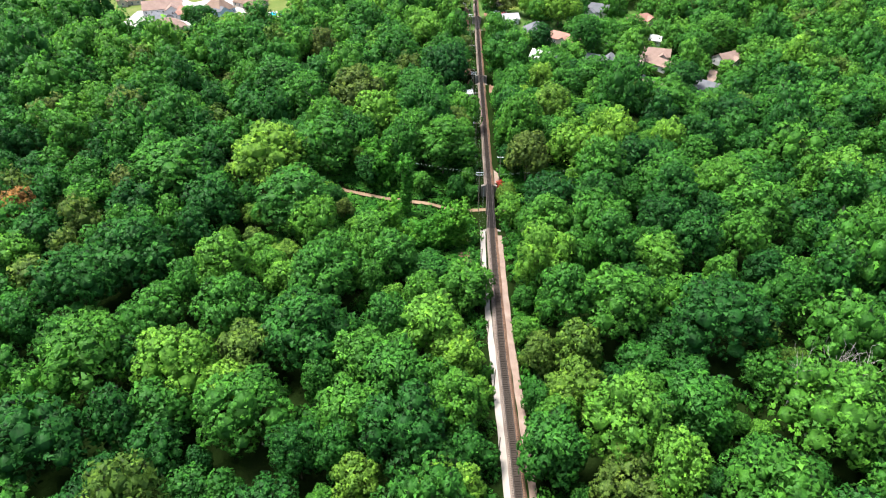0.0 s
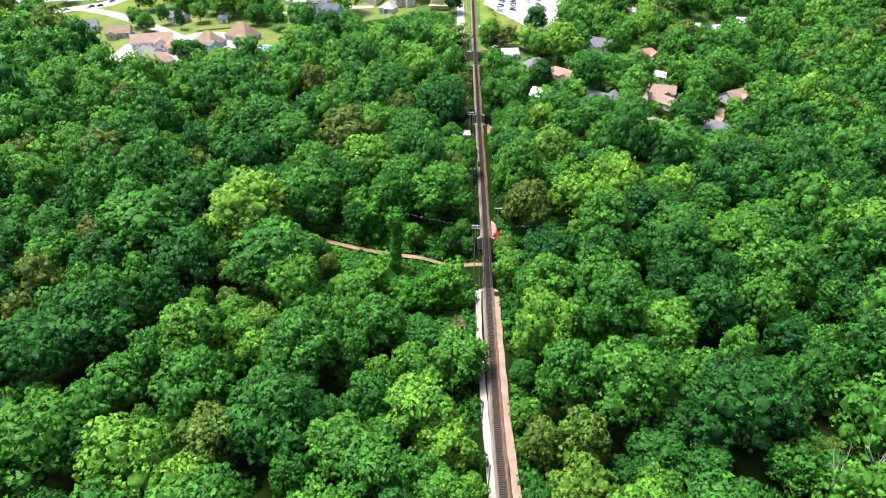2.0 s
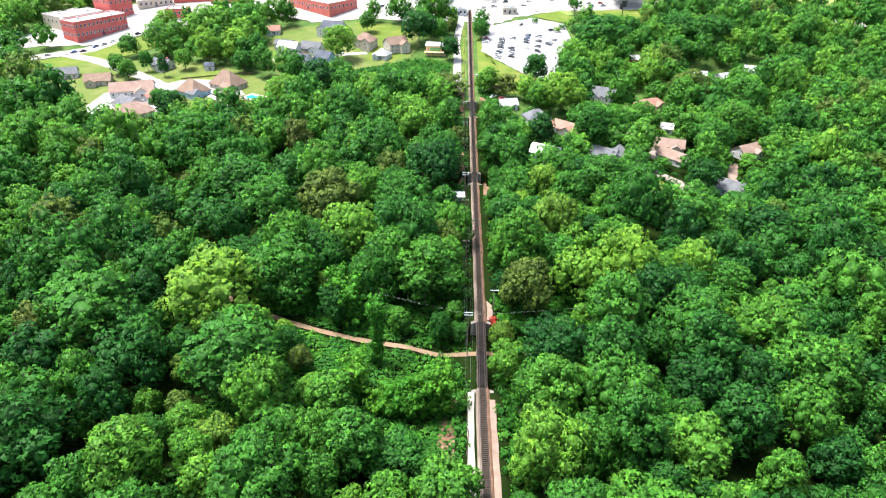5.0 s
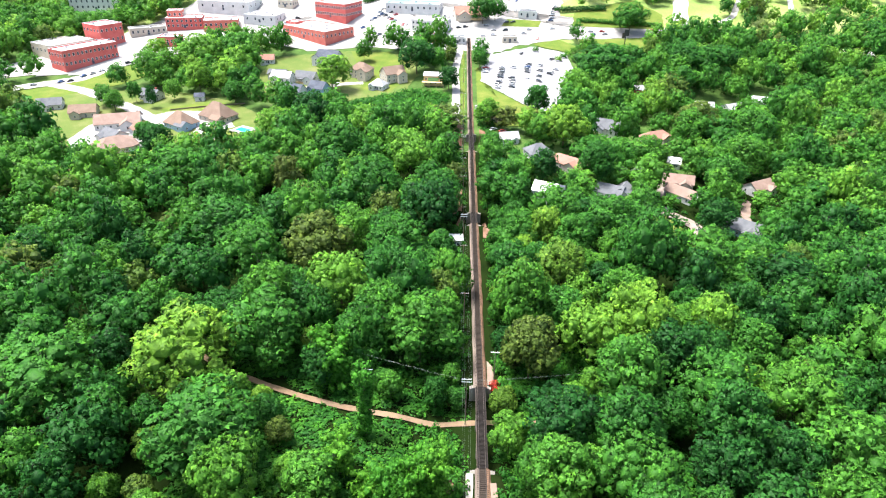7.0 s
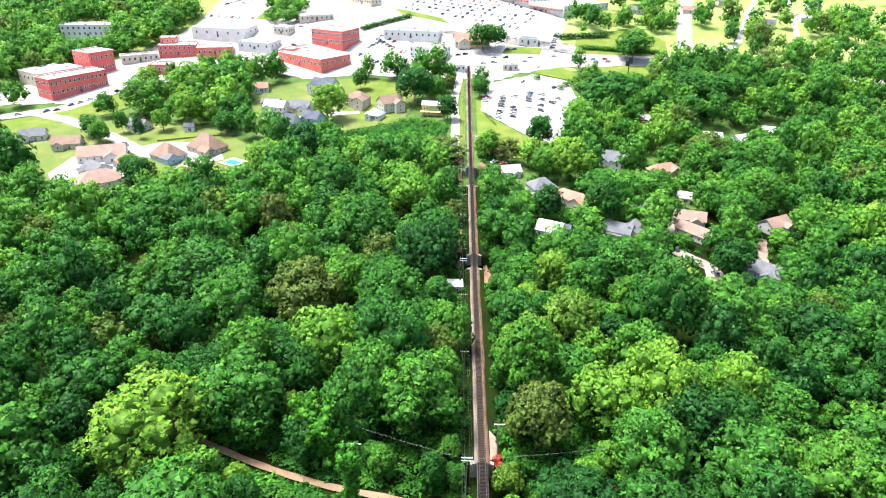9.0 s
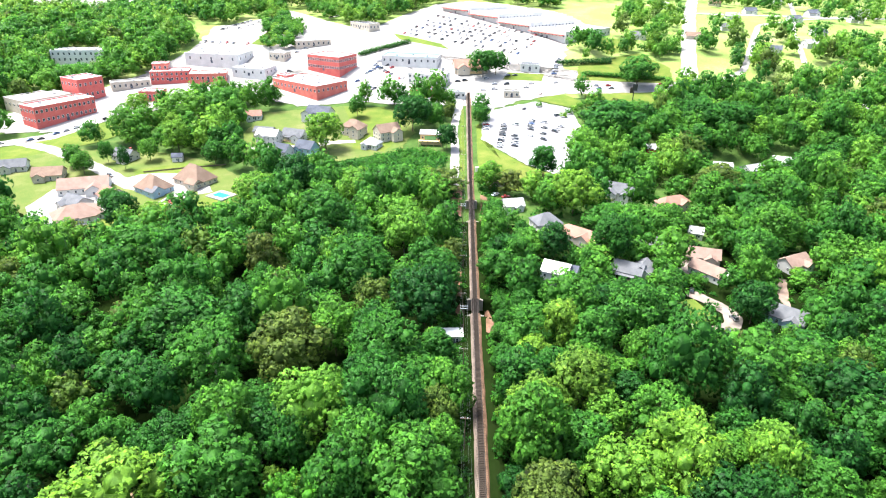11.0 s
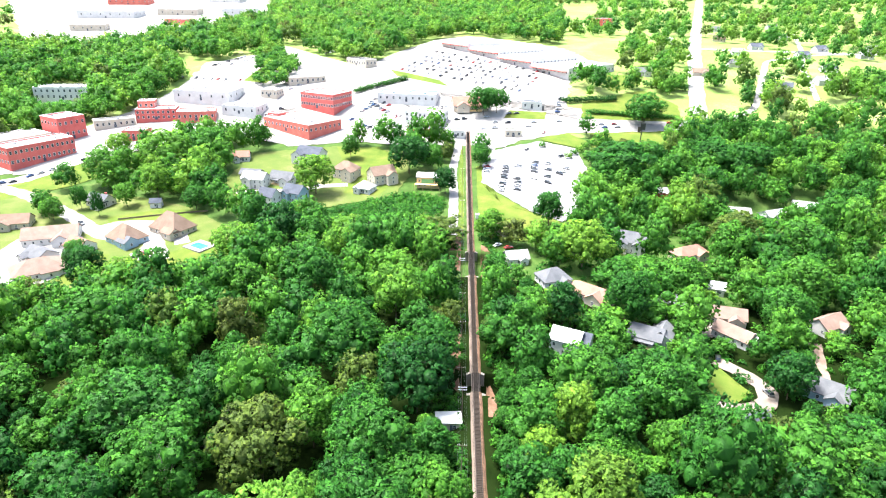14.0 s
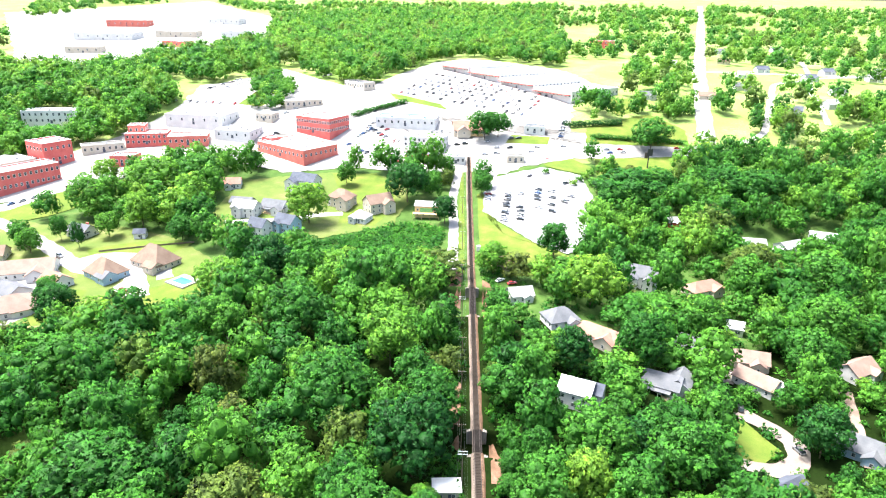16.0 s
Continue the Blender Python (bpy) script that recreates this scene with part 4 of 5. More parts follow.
for x, y, r in ((-98, 505, 8), (-28, 500, 10), (-95, 480, 20), (0, 515, 10), (-218, 425, 25)):
    CAMERA_SIGHT.append((x * S, y * S, r * S))
for x, y, r in ((-24, 160, 9), (-11, 150, 7), (-14, 142, 7), (-40, 177, 8), (24, 378, 10), (40, 376, 8), (-36, 380, 12), (-18, 378, 8), (-52, 374, 8), (-6.5, 380, 3), (70, 270, 6)):
    CAMERA_SIGHT.append((x * S, y * S, r * S))


def pool(x, y, rot):
    x, y = x * S, y * S
    z = float(land(x, y))
    e = empty("swimming_pool", x, y, z, rot)
    tagged(e, "blue swimming pool with a pale stone deck", "pool")
    bm = bmesh.new()
    for x0, y0, x1, y1 in ((-6, -5, 6, -2.6), (-6, 2.6, 6, 5.5), (-6, -2.6, -4.2, 2.6), (4.2, -2.6, 6, 2.6)):
        box(bm, x0, y0, -1.5, x1, y1, 0.45, bevel=0.05)
    part("deck", bm, PAVING, e)
    bm = bmesh.new()
    box(bm, -4.2, -2.6, -1.5, 4.2, 2.6, 0.25)
    part("water", bm, WATER, e)
    CLEAR.append(("disc", (x, y), 7))
    CAMERA_SIGHT.append((x, y, 8))


pool(-99, 338, -30)


def fence(name, pts, h, label):
    pts = [(x * S, y * S) for x, y in pts]
    e = empty(name, *pts[0], float(land(*pts[0])))
    tagged(e, label, "fence")
    o = Vector((*pts[0], float(land(*pts[0]))))
    for (ax, ay), (bx, by) in zip(pts, pts[1:]):
        n = max(1, int(math.hypot(bx - ax, by - ay) / 2.4))
        ang = math.degrees(math.atan2(by - ay, bx - ax))
        for k in range(n):
            x, y = ax + (bx - ax) * (k + 0.5) / n, ay + (by - ay) * (k + 0.5) / n
            bm = bmesh.new()
            box(bm, -1.18, -0.03, 0.1, 1.18, 0.03, h)
            box(bm, -1.25, -0.07, -0.5, -1.13, 0.07, h + 0.1)
            part("panel", bm, POLEWOOD, e).matrix_basis = pose(x - o.x, y - o.y, float(land(x, y)) - o.z, 0, 0, ang)


fence("garden_fence", [(-94, 352), (-86, 342), (-80, 328), (-82, 316)], 1.7, "weathered dark timber garden fence")
fence("garden_fence", [(-140, 360), (-124, 366), (-108, 371)], 0.9, "low weathered timber fence along a lawn")


def sign(x, y):
    x, y = x * S, y * S
    e = empty("roadside_sign", x, y, float(land(x, y)))
    tagged(e, "tall dark roadside sign on a steel pole", "sign")
    bm = bmesh.new()
    tube(bm, (0, 0, -1), (0, 0, 12.4), 0.4, 0.32, 8)
    part("pole", bm, BLACK, e)
    bm = bmesh.new()
    box(bm, -1.2, -0.4, 8.6, 2.4, 0.4, 13.4, bevel=0.1)
    part("panel", bm, BLACK, e)
    bm = bmesh.new()
    box(bm, -2.7, -0.35, 6.8, -0.5, 0.35, 10.9, bevel=0.1)
    part("panel", bm, GIRDER, e)
    CAMERA_SIGHT.append((x, y, 4))


sign(93, 474)
CAMERA_SIGHT.extend([(-249 * S, 514 * S, 24), (92 * S, 476 * S, 26), (58 * S, 457 * S, 14), (46 * S, 452 * S, 10)])
CLEAR.append(("line", np.array([(50 + 2 * k, 446 + 2.8 * k) for k in range(9)]) * S, 5.0))


# ---- cars ----
def car_parts(colour, long, tall):
    """A car: body with bonnet and boot, glasshouse, roof, four wheels, lights."""
    e = empty("car", 0, 0, -300)
    L, W = long / 2, 0.9
    bm = bmesh.new()
    side = [(-L, 0.35), (-L, 0.78), (-L * 0.62, 0.92), (L * 0.42, 0.95), (L * 0.92, 0.78), (L, 0.6), (L, 0.33)]
    for s in (-1, 1):
        vs = [bm.verts.new((x, s * (W - (0.06 if z > 0.7 else 0.0)), z)) for x, z in side]
        bm.faces.new(vs if s < 0 else vs[::-1])
    bm.verts.ensure_lookup_table()
    n = len(side)
    for k in range(n):
        j = (k + 1) % n
        bm.faces.new([bm.verts[k], bm.verts[n + k], bm.verts[n + j], bm.verts[j]])
    bmesh.ops.recalc_face_normals(bm, faces=bm.faces)
    bmesh.ops.bevel(bm, geom=list(bm.edges), offset=0.06, segments=1, affect="EDGES")
    part("body", bm, CARPAINT[colour], e)

    def cabin(z0, z1, x0, x1, x2, x3, y0, y1):
        b = bmesh.new()
        lo = [b.verts.new(p) for p in ((x0, -y0, z0), (x3, -y0, z0), (x3, y0, z0), (x0, y0, z0))]
        hi = [b.verts.new(p) for p in ((x1, -y1, z1), (x2, -y1, z1), (x2, y1, z1), (x1, y1, z1))]
        for k in range(4):
            b.faces.new([lo[k], lo[(k + 1) % 4], hi[(k + 1) % 4], hi[k]])
        b.faces.new(hi)
        b.faces.new(lo[::-1])
        return b
    back = -L * (0.92 if tall > 1.6 else 0.7)
    part("cabin_glass", cabin(0.86, tall - 0.06, back, back + 0.35, L * 0.12, L * 0.48, 0.82, 0.66), GLASS, e)
    part("roof", cabin(tall - 0.07, tall, back + 0.3, back + 0.4, L * 0.06, L * 0.14, 0.69, 0.62), CARPAINT[colour], e)
    for sx in (-0.62, 0.62):
        for sy in (-1, 1):
            bm = bmesh.new()
            bmesh.ops.create_cone(bm, cap_ends=True, segments=10, radius1=0.33, radius2=0.33, depth=0.22, matrix=pose(sx * L, sy * 0.82, 0.33, 90))
            part("wheel", bm, RUBBER, e)
    tagged(e, {"white": "white car", "silver": "silver car", "black": "black car", "red": "red car", "blue": "dark blue car", "grey": "grey car"}[colour] + (" of tall build" if tall > 1.6 else " of low build") + " parked on pale paving", "car", "parked cars")
    return e


FLEET = [car_parts(c, l, t) for c, l, t in (("white", 4.7, 1.48), ("silver", 4.6, 1.45), ("black", 4.7, 1.72), ("red", 4.4, 1.45), ("grey", 4.8, 1.75), ("blue", 4.5, 1.46), ("black", 4.6, 1.45), ("white", 5.2, 1.8))]
CAR_RNG = random.Random(11)
CAR_DRIVEN = set()


def car(x, y, rot, kind=None):
    k = CAR_RNG.choice([0, 0, 1, 1, 7, 4, 6, 2, 0, 1, 6, 4, 3, 5]) if kind is None else kind
    x, y = x * S, y * S
    z = float(land(x, y)) + 0.14
    dx, dy = math.cos(radians(rot)), math.sin(radians(rot))
    tilt = math.degrees(math.atan2(float(land(x + 2 * dx, y + 2 * dy) - land(x - 2 * dx, y - 2 * dy)), 4))
    m = pose(x, y, z, 0, 0, rot) @ pose(0, 0, 0, 0, -tilt, 0)
    if k in CAR_DRIVEN:
        return copy_thing(FLEET[k], m)
    CAR_DRIVEN.add(k)
    FLEET[k].matrix_basis = m
    return FLEET[k]


def car_row(x0, y0, x1, y1, n, rot, fill=0.8):
    for k in range(n):
        if CAR_RNG.random() < fill:
            u = (k + 0.5) / n
            car(x0 + (x1 - x0) * u + CAR_RNG.uniform(-0.3, 0.3), y0 + (y1 - y0) * u + CAR_RNG.uniform(-0.4, 0.4), rot + CAR_RNG.uniform(-4, 4) + CAR_RNG.choice((0, 180)))


# the lot beside the railway
car_row(14, 400, 18, 436, 9, 160, 0.85)
car_row(21, 402, 24, 436, 8, 160, 0.45)
car_row(29, 408, 33, 442, 8, 155, 0.8)
car_row(36, 412, 39, 440, 7, 155, 0.5)
car_row(42, 424, 48, 434, 3, 150, 0.9)
car_row(8.5, 424, 8.5, 434, 3, 170, 1.0)
car(53, 408, 15, 2), car(30, 458, 60, 6), car(47, 449, 40)
# the strip mall's car park: rows across the slope
for j in range(7):
    u = j / 6
    car_row(-50 + 22 * u, 590 + 78 * u - 14 * u, 40 + 14 * u - 6 * (1 - u), 545 + 26 * u + 14 * u, 18, 60, 0.72)
# town streets and yards
car_row(-62, 548, -20, 530, 12, 70, 0.75)
car_row(-58, 536, -16, 520, 12, 70, 0.6)
car_row(-70, 500, -50, 480, 7, 40, 0.7)
car_row(-140, 565, -100, 556, 10, 80, 0.7)
car_row(-60, 530, -45, 515, 5, 30, 0.7)
car_row(-8, 487, 50, 497, 9, 8, 0.6)
car_row(-4, 496, 56, 502, 8, 10, 0.5)
car_row(66, 494, 126, 498, 8, 4, 0.5)
car_row(20, 482, 44, 486, 5, 70, 0.6)
car_row(10, 528, 46, 532, 8, 75, 0.6)
car_row(-206, 404, -180, 444, 9, 55, 0.7)
car_row(-232, 386, -206, 400, 7, 40, 0.7)
car_row(-120, 500, -112, 512, 4, 10, 0.7)
car_row(-200, 560, -150, 556, 10, 80, 0.6)
car_row(-62, 524, -48, 508, 6, 30, 0.8)
car_row(-66, 492, -40, 492, 7, 85, 0.7)
car_row(-10, 500, 30, 512, 9, 15, 0.6)
car_row(-52, 476, -6, 470, 9, 5, 0.5)
car_row(64, 498, 128, 503, 8, 5, 0.5)
car_row(-182, 588, -168, 622, 8, 10, 0.8)
car_row(-174, 584, -160, 618, 8, 10, 0.7)
car_row(-116, 540, -104, 560, 6, 30, 0.8)
car_row(-100, 652, -118, 628, 6, 50, 0.6)
car_row(-66, 508, -58, 520, 4, 30, 0.9)
car_row(-52, 500, -40, 505, 5, 70, 0.7)
car_row(-24, 515, -8, 520, 6, 80, 0.8)
car_row(52, 512, 58, 540, 6, 10, 0.7)
car_row(-360, 700, -300, 720, 8, 80, 0.7)
car(-152, 355, -35, 4), car(-116, 330, -35, 3), car(-113, 346, 60, 0), car(71, 285, 70, 2), car(76.5, 320, 60, 1), car(78, 268, 100, 4), car(30, 281, 30, 3)
car(-96, 393, 10, 1), car(-88, 392, 20, 2), car(-70, 404, -10, 0), car(14, 343, 20, 3), car(10, 345, 40, 0)


# ---- poles and wires ----
def pole(x, y, h, arms, label, lean=0.0, yaw=0.0, bright=False):
    x, y, h = x * S, y * S, h * 1.2
    z = float(land(x, y))
    e = empty("utility_pole", x, y, z, yaw)
    tagged(e, label, "utility pole", "poles along the railway")
    bm = bmesh.new()
    tube(bm, (0, 0, -1), (lean, 0, h), 0.16, 0.10, 8)
    part("post", bm, POLEWOOD, e)
    for k in range(arms):
        zz = h - 0.4 - 0.9 * k
        bm = bmesh.new()
        box(bm, lean - 1.3, -0.16, zz - 0.07, lean + 1.3, -0.04, zz + 0.07, bevel=0.015)
        part("crossarm", bm, INSULATOR if bright else POLEWOOD, e)
        for s in (-1.15, -0.6, 0.6, 1.15):
            bm = bmesh.new()
            tube(bm, (lean + s, -0.1, zz + 0.07), (lean + s, -0.1, zz + 0.36), 0.08, 0.05, 6)
            part("insulator", bm, INSULATOR, e)
    return e


POLES = [(-1.5, 169, 13.5, 2), (-2.0, 200, 8.6, 1), (-2.4, 224, 8.6, 1), (-2.4, 243, 8.8, 2), (-2.6, 258, 8.8, 1), (-2.7, 273, 8.6, 1), (-2.7, 290, 8.6, 1), (-2.9, 315, 8.8, 2), (-3.0, 341, 8.6, 1), (-3.2, 372, 8.4, 1), (-3.4, 410, 8.4, 1), (-3.6, 450, 8.4, 1)]
for x, y, h, a in POLES:
    pole(x - 0.2, y, h, a, "timber utility pole with white insulators beside the railway" if h < 10 else "tall timber utility pole beside the railway bridge", bright=h > 10 or a == 2)
for x, y in ((0.6, 83.5), (0.4, 98.5), (-0.4, 112), (-0.6, 123), (-1.2, 136)):
    pole(x - 0.6, y, 6.6, 0, "old bare timber pole beside the railway", lean=0.15)
pole(20, 169, 9, 0, "bare timber pole beside the dirt road", 0.3)
pole(4.2, 177, 9, 1, "timber utility pole with one crossarm", bright=True)
pole(-22, 174, 8, 1, "timber utility pole beside the dirt road", bright=True)


def wire(name, a, b, sag, label):
    """A sagging wire between two points."""
    cu = bpy.data.curves.new(name, "CURVE")
    cu.dimensions, cu.bevel_depth, cu.bevel_resolution = "3D", 0.009, 0
    sp = cu.splines.new("POLY")
    sp.points.add(10)
    for k, p in enumerate(sp.points):
        u = k / 10
        q = Vector(a).lerp(Vector(b), u)
        p.co = (q.x, q.y, q.z - sag * 4 * u * (1 - u), 1)
    cu.materials.append(WIRE)
    return tagged(new(name, cu), label, "wire", "wires along the railway")


for (x0, y0, h0, _), (x1, y1, h1, _) in zip(POLES, POLES[1:]):
    (x0, y0, h0), (x1, y1, h1) = ((x0 - 0.2) * S, y0 * S, h0 * 1.2), ((x1 - 0.2) * S, y1 * S, h1 * 1.2)
    for s in (-1.15, -0.6, 0.6, 1.15):
        wire("overhead_wire", (x0 + s, y0 - 0.1, float(land(x0, y0)) + h0 - 0.05), (x1 + s, y1 - 0.1, float(land(x1, y1)) + h1 - 0.05), 0.5, "thin overhead wire between utility poles")
MAST = Vector((-1.7 * S, 169 * S, float(land(-1.7 * S, 169 * S)) + 13.5 * 1.2 - 0.1))
for s in (-1.15, -0.6, 0.6, 1.15):
    wire("overhead_wire", MAST + Vector((s, 0, 0)), (-1.6 * S + s * 0.5, 136 * S, 7.4), 1.0, "thin overhead wire between utility poles")
for k in range(3):
    wire("overhead_wire", MAST + Vector((-0.2, 0.3 * k, -0.6 - 0.5 * k)), (-62 * S, 192 * S + 0.7 * k, 10.0 - 0.4 * k), 1.5, "thin overhead wire across the dirt road")
    wire("overhead_wire", MAST + Vector((0.3, 0.3 * k, -0.6 - 0.5 * k)), (44 * S, 177 * S + 0.7 * k, 9.5 - 0.4 * k), 1.3, "thin overhead wire across the dirt road")


def signal_box(x, y):
    x, y = x * S, y * S
    e = empty("signal_cabinet", x, y, float(land(x, y)), 0)
    tagged(e, "white metal trackside signal cabinet", "cabinet")
    bm = bmesh.new()
    box(bm, -0.9, -1.2, 0, 0.9, 1.2, 2.3, bevel=0.04)
    part("body", bm, SIDING, e)
    bm = bmesh.new()
    box(bm, -1.05, -1.35, 2.31, 1.05, 1.35, 2.45, bevel=0.03)
    part("roof", bm, SHPALE, e)
    bm = bmesh.new()
    box(bm, -0.4, -1.24, 0.2, 0.4, -1.19, 2.0)
    part("door", bm, TRIM, e)


signal_box(2.9, 372)
ground_sheet(patch("dirt_bank", [(2.9, 176), (4.4, 176.5), (4.2, 182), (2.9, 184)], VERGE, 0.14), "pale gravel patch at the bridge end", "gravel")
# ---- trees ----
def hull(rng, center, r):
    """A small lumpy ball of triangles for the inside of a crown."""
    v = np.array([(0, 0, 1), (0.894, 0, 0.447), (0.276, 0.851, 0.447), (-0.724, 0.526, 0.447), (-0.724, -0.526, 0.447), (0.276, -0.851, 0.447),
                  (0.724, 0.526, -0.447), (-0.276, 0.851, -0.447), (-0.894, 0, -0.447), (-0.276, -0.851, -0.447), (0.724, -0.526, -0.447), (0, 0, -1)])
    f = [(0, 1, 2), (0, 2, 3), (0, 3, 4), (0, 4, 5), (0, 5, 1), (1, 6, 2), (2, 7, 3), (3, 8, 4), (4, 9, 5), (5, 10, 1),
         (6, 7, 2), (7, 8, 3), (8, 9, 4), (9, 10, 5), (10, 6, 1), (11, 7, 6), (11, 8, 7), (11, 9, 8), (11, 10, 9), (11, 6, 10)]
    return v * (r * (0.82 + 0.2 * rng.random((12, 1)))) + center, np.array(f)


def crown_arrays(seed, radius, height, tufts, leaves, size, lobes, low, fill=0.64):
    """A crown of leaf tufts on uneven lobes. Triangles; the tree's foot is at the origin.
    Gives corners, faces, the way each leaf looks, and a number of its own for each tuft."""
    rng = np.random.default_rng(seed)
    cz = low + (height - low) * 0.40
    vs, fs, ns, ts, n0, cs, rs = [], [], [], [], 0, [], []
    for k in range(lobes):
        a = 2.39996 * k + rng.random() * 0.9
        el = math.asin(max(-0.6, 1 - 1.55 * (k + 0.5) / lobes))
        q = radius * (0.60 + 0.24 * rng.random())
        r = radius * (0.27 + 0.17 * rng.random())
        cs.append(np.array([math.cos(a) * math.cos(el) * q, math.sin(a) * math.cos(el) * q, cz + math.sin(el) * ((height - cz) * (0.80 + 0.32 * rng.random()) - r * 0.8)]))
        rs.append(r)
    cs.append(np.array([0, 0, cz])), rs.append(radius * 0.66)
    cs, rs = np.array(cs), np.array(rs)
    for c, r in zip(cs, rs):
        v, f = hull(rng, c, r * fill)
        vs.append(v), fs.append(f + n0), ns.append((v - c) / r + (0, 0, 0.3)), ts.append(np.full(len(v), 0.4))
        n0 += len(v)
    # where the tufts sit: on the lobes' outer faces, none too near another
    many = tufts * 5
    weight = rs ** 2 * np.r_[np.ones(lobes), 0.5]
    pick = rng.choice(lobes + 1, many, p=weight / weight.sum())
    d = rng.normal(size=(many, 3))
    d[:, 2] += 0.55
    d /= np.linalg.norm(d, axis=1, keepdims=True)
    p = cs[pick] + d * (rs[pick] * (0.88 + 0.16 * rng.random(many)))[:, None]
    keep = (np.linalg.norm(p[:, None] - cs[None], axis=2) / rs[None]).min(1) > 0.82
    p, d = p[keep], d[keep]
    chosen = []
    for k in range(len(p)):
        if len(chosen) >= tufts:
            break
        if not chosen or np.min(np.sum((p[chosen] - p[k]) ** 2, 1)) > (size * 0.95) ** 2:
            chosen.append(k)
    p, d = p[chosen], d[chosen]
    m = len(p)
    big = size * (0.65 + 0.6 * rng.random(m))
    out = np.repeat(d, leaves, 0)
    e = rng.normal(size=(m * leaves, 3)) + 0.75 * out + np.array([0, 0, 0.35])
    e /= np.linalg.norm(e, axis=1, keepdims=True)
    w = np.repeat(big, leaves)[:, None]
    q = np.repeat(p, leaves, 0) + e * w * (0.55 + 0.5 * rng.random((m * leaves, 1)))
    nrm = e + 0.45 * rng.normal(size=e.shape)
    nrm /= np.linalg.norm(nrm, axis=1, keepdims=True)
    t = np.cross(nrm, rng.normal(size=e.shape))
    t /= np.linalg.norm(t, axis=1, keepdims=True)
    b = np.cross(nrm, t)
    s = w * (0.50 + 0.40 * rng.random((m * leaves, 1)))
    tri = np.stack([q + t * s * 0.75, q - t * s * 0.42 + b * s * (0.38 + 0.3 * rng.random((m * leaves, 1))), q - t * s * 0.42 - b * s * (0.38 + 0.3 * rng.random((m * leaves, 1)))], 1)
    own = 0.95 if size < 1.0 else 0.6
    soft = own * e + (1.45 - own) * out + 0.15 * nrm + np.array([0, 0, 0.2]) + (q - np.array([0, 0, cz * 0.8])) / radius * 0.3
    ns.append(np.repeat(soft, 3, 0))
    ts.append(np.repeat(rng.random(m), leaves * 3))
    vs.append(tri.reshape(-1, 3))
    fs.append(n0 + np.arange(m * leaves * 3).reshape(-1, 3))
    ns = np.concatenate(ns)
    ns /= np.linalg.norm(ns, axis=1, keepdims=True)
    return np.concatenate(vs).astype(np.float32), np.concatenate(fs).astype(np.int32), ns.astype(np.float32), np.concatenate(ts).astype(np.float32)


def trunk_mesh(seed, height, top, r):
    rng = random.Random(seed)
    bm = bmesh.new()
    tube(bm, (0, 0, -0.8), (rng.uniform(-0.3, 0.3), rng.uniform(-0.3, 0.3), top * 1.1), r, r * 0.6)
    for k in range(4):
        a = k * 1.6 + rng.random()
        tube(bm, (0, 0, top * (0.7 + 0.1 * k)), (math.cos(a) * height * 0.2, math.sin(a) * height * 0.2, top + height * 0.25), r * 0.45, r * 0.15, 5)
    return bm


SPECIES = []
for k, (rad, hgt) in enumerate([(7.2, 20), (6.4, 19), (8.2, 21.5), (5.7, 19), (7.6, 19), (5.2, 17), (8.8, 21), (6.7, 22)]):
    SPECIES.append(dict(radius=rad, height=hgt, near=crown_arrays(10 + k, rad, hgt, 410, 11, 0.79, 15 + 2 * (k % 4), hgt * 0.28),
                        mid=crown_arrays(30 + k, rad, hgt, 270, 7, 0.98, 17 + k % 3, hgt * 0.28), low=crown_arrays(60 + k, rad, hgt, 130, 7, 1.3, 11, hgt * 0.24, 0.72),
                        hill=crown_arrays(40 + k, rad, hgt, 200, 7, 1.1, 13, hgt * 0.26, 0.68),
                        far=crown_arrays(50 + k, rad, hgt, 80, 5, 1.6, 6, hgt * 0.2, 0.76), vast=crown_arrays(80 + k, rad, hgt, 34, 4, 2.5, 3, hgt * 0.2, 0.8)))
MOUND = [crown_arrays(70 + k, 2.4, 2.6, 18, 5, 0.85, 2, 0.0) for k in range(4)]


def clear_of(x, y, r):
    """Whether a tree of crown radius r may stand at x, y."""
    off = abs(x - float(track_x(y)))
    if y < 492 * S and off < 3.6 + 0.66 * r:
        return False
    for kind, where, reach in CLEAR:
        if kind == "disc" and math.hypot(x - where[0], y - where[1]) < reach + 0.45 * r:
            return False
        if kind == "line" and np.hypot(where[:, 0] - x, where[:, 1] - y).min() < reach + 0.5 * r:
            return False
        if kind == "poly" and abs(x - where[:, 0].mean()) < 330 and inside(where, x + np.array([0, 0.45, -0.45, 0, 0]) * r, y + np.array([0, 0, 0, 0.45, -0.45]) * r).any():
            return False
    return True


def sight_room(x, y):
    """How tall a tree may be without hiding houses, road and other chosen spots from the camera."""
    top = 99.0
    for hx, hy, r in CAMERA_SIGHT:
        vx, vy = -6 - hx, 110 - hy
        ln = math.hypot(vx, vy)
        along, across = ((x - hx) * vx + (y - hy) * vy) / ln, abs((x - hx) * vy - (y - hy) * vx) / ln
        if 0 < along < 60 and across < 0.78 * r:
            top = min(top, 2.2 + float(lie(hx, hy) - lie(x, y)) + along * min(0.85, 112 / max(60.0, hy - 85)))
    return top


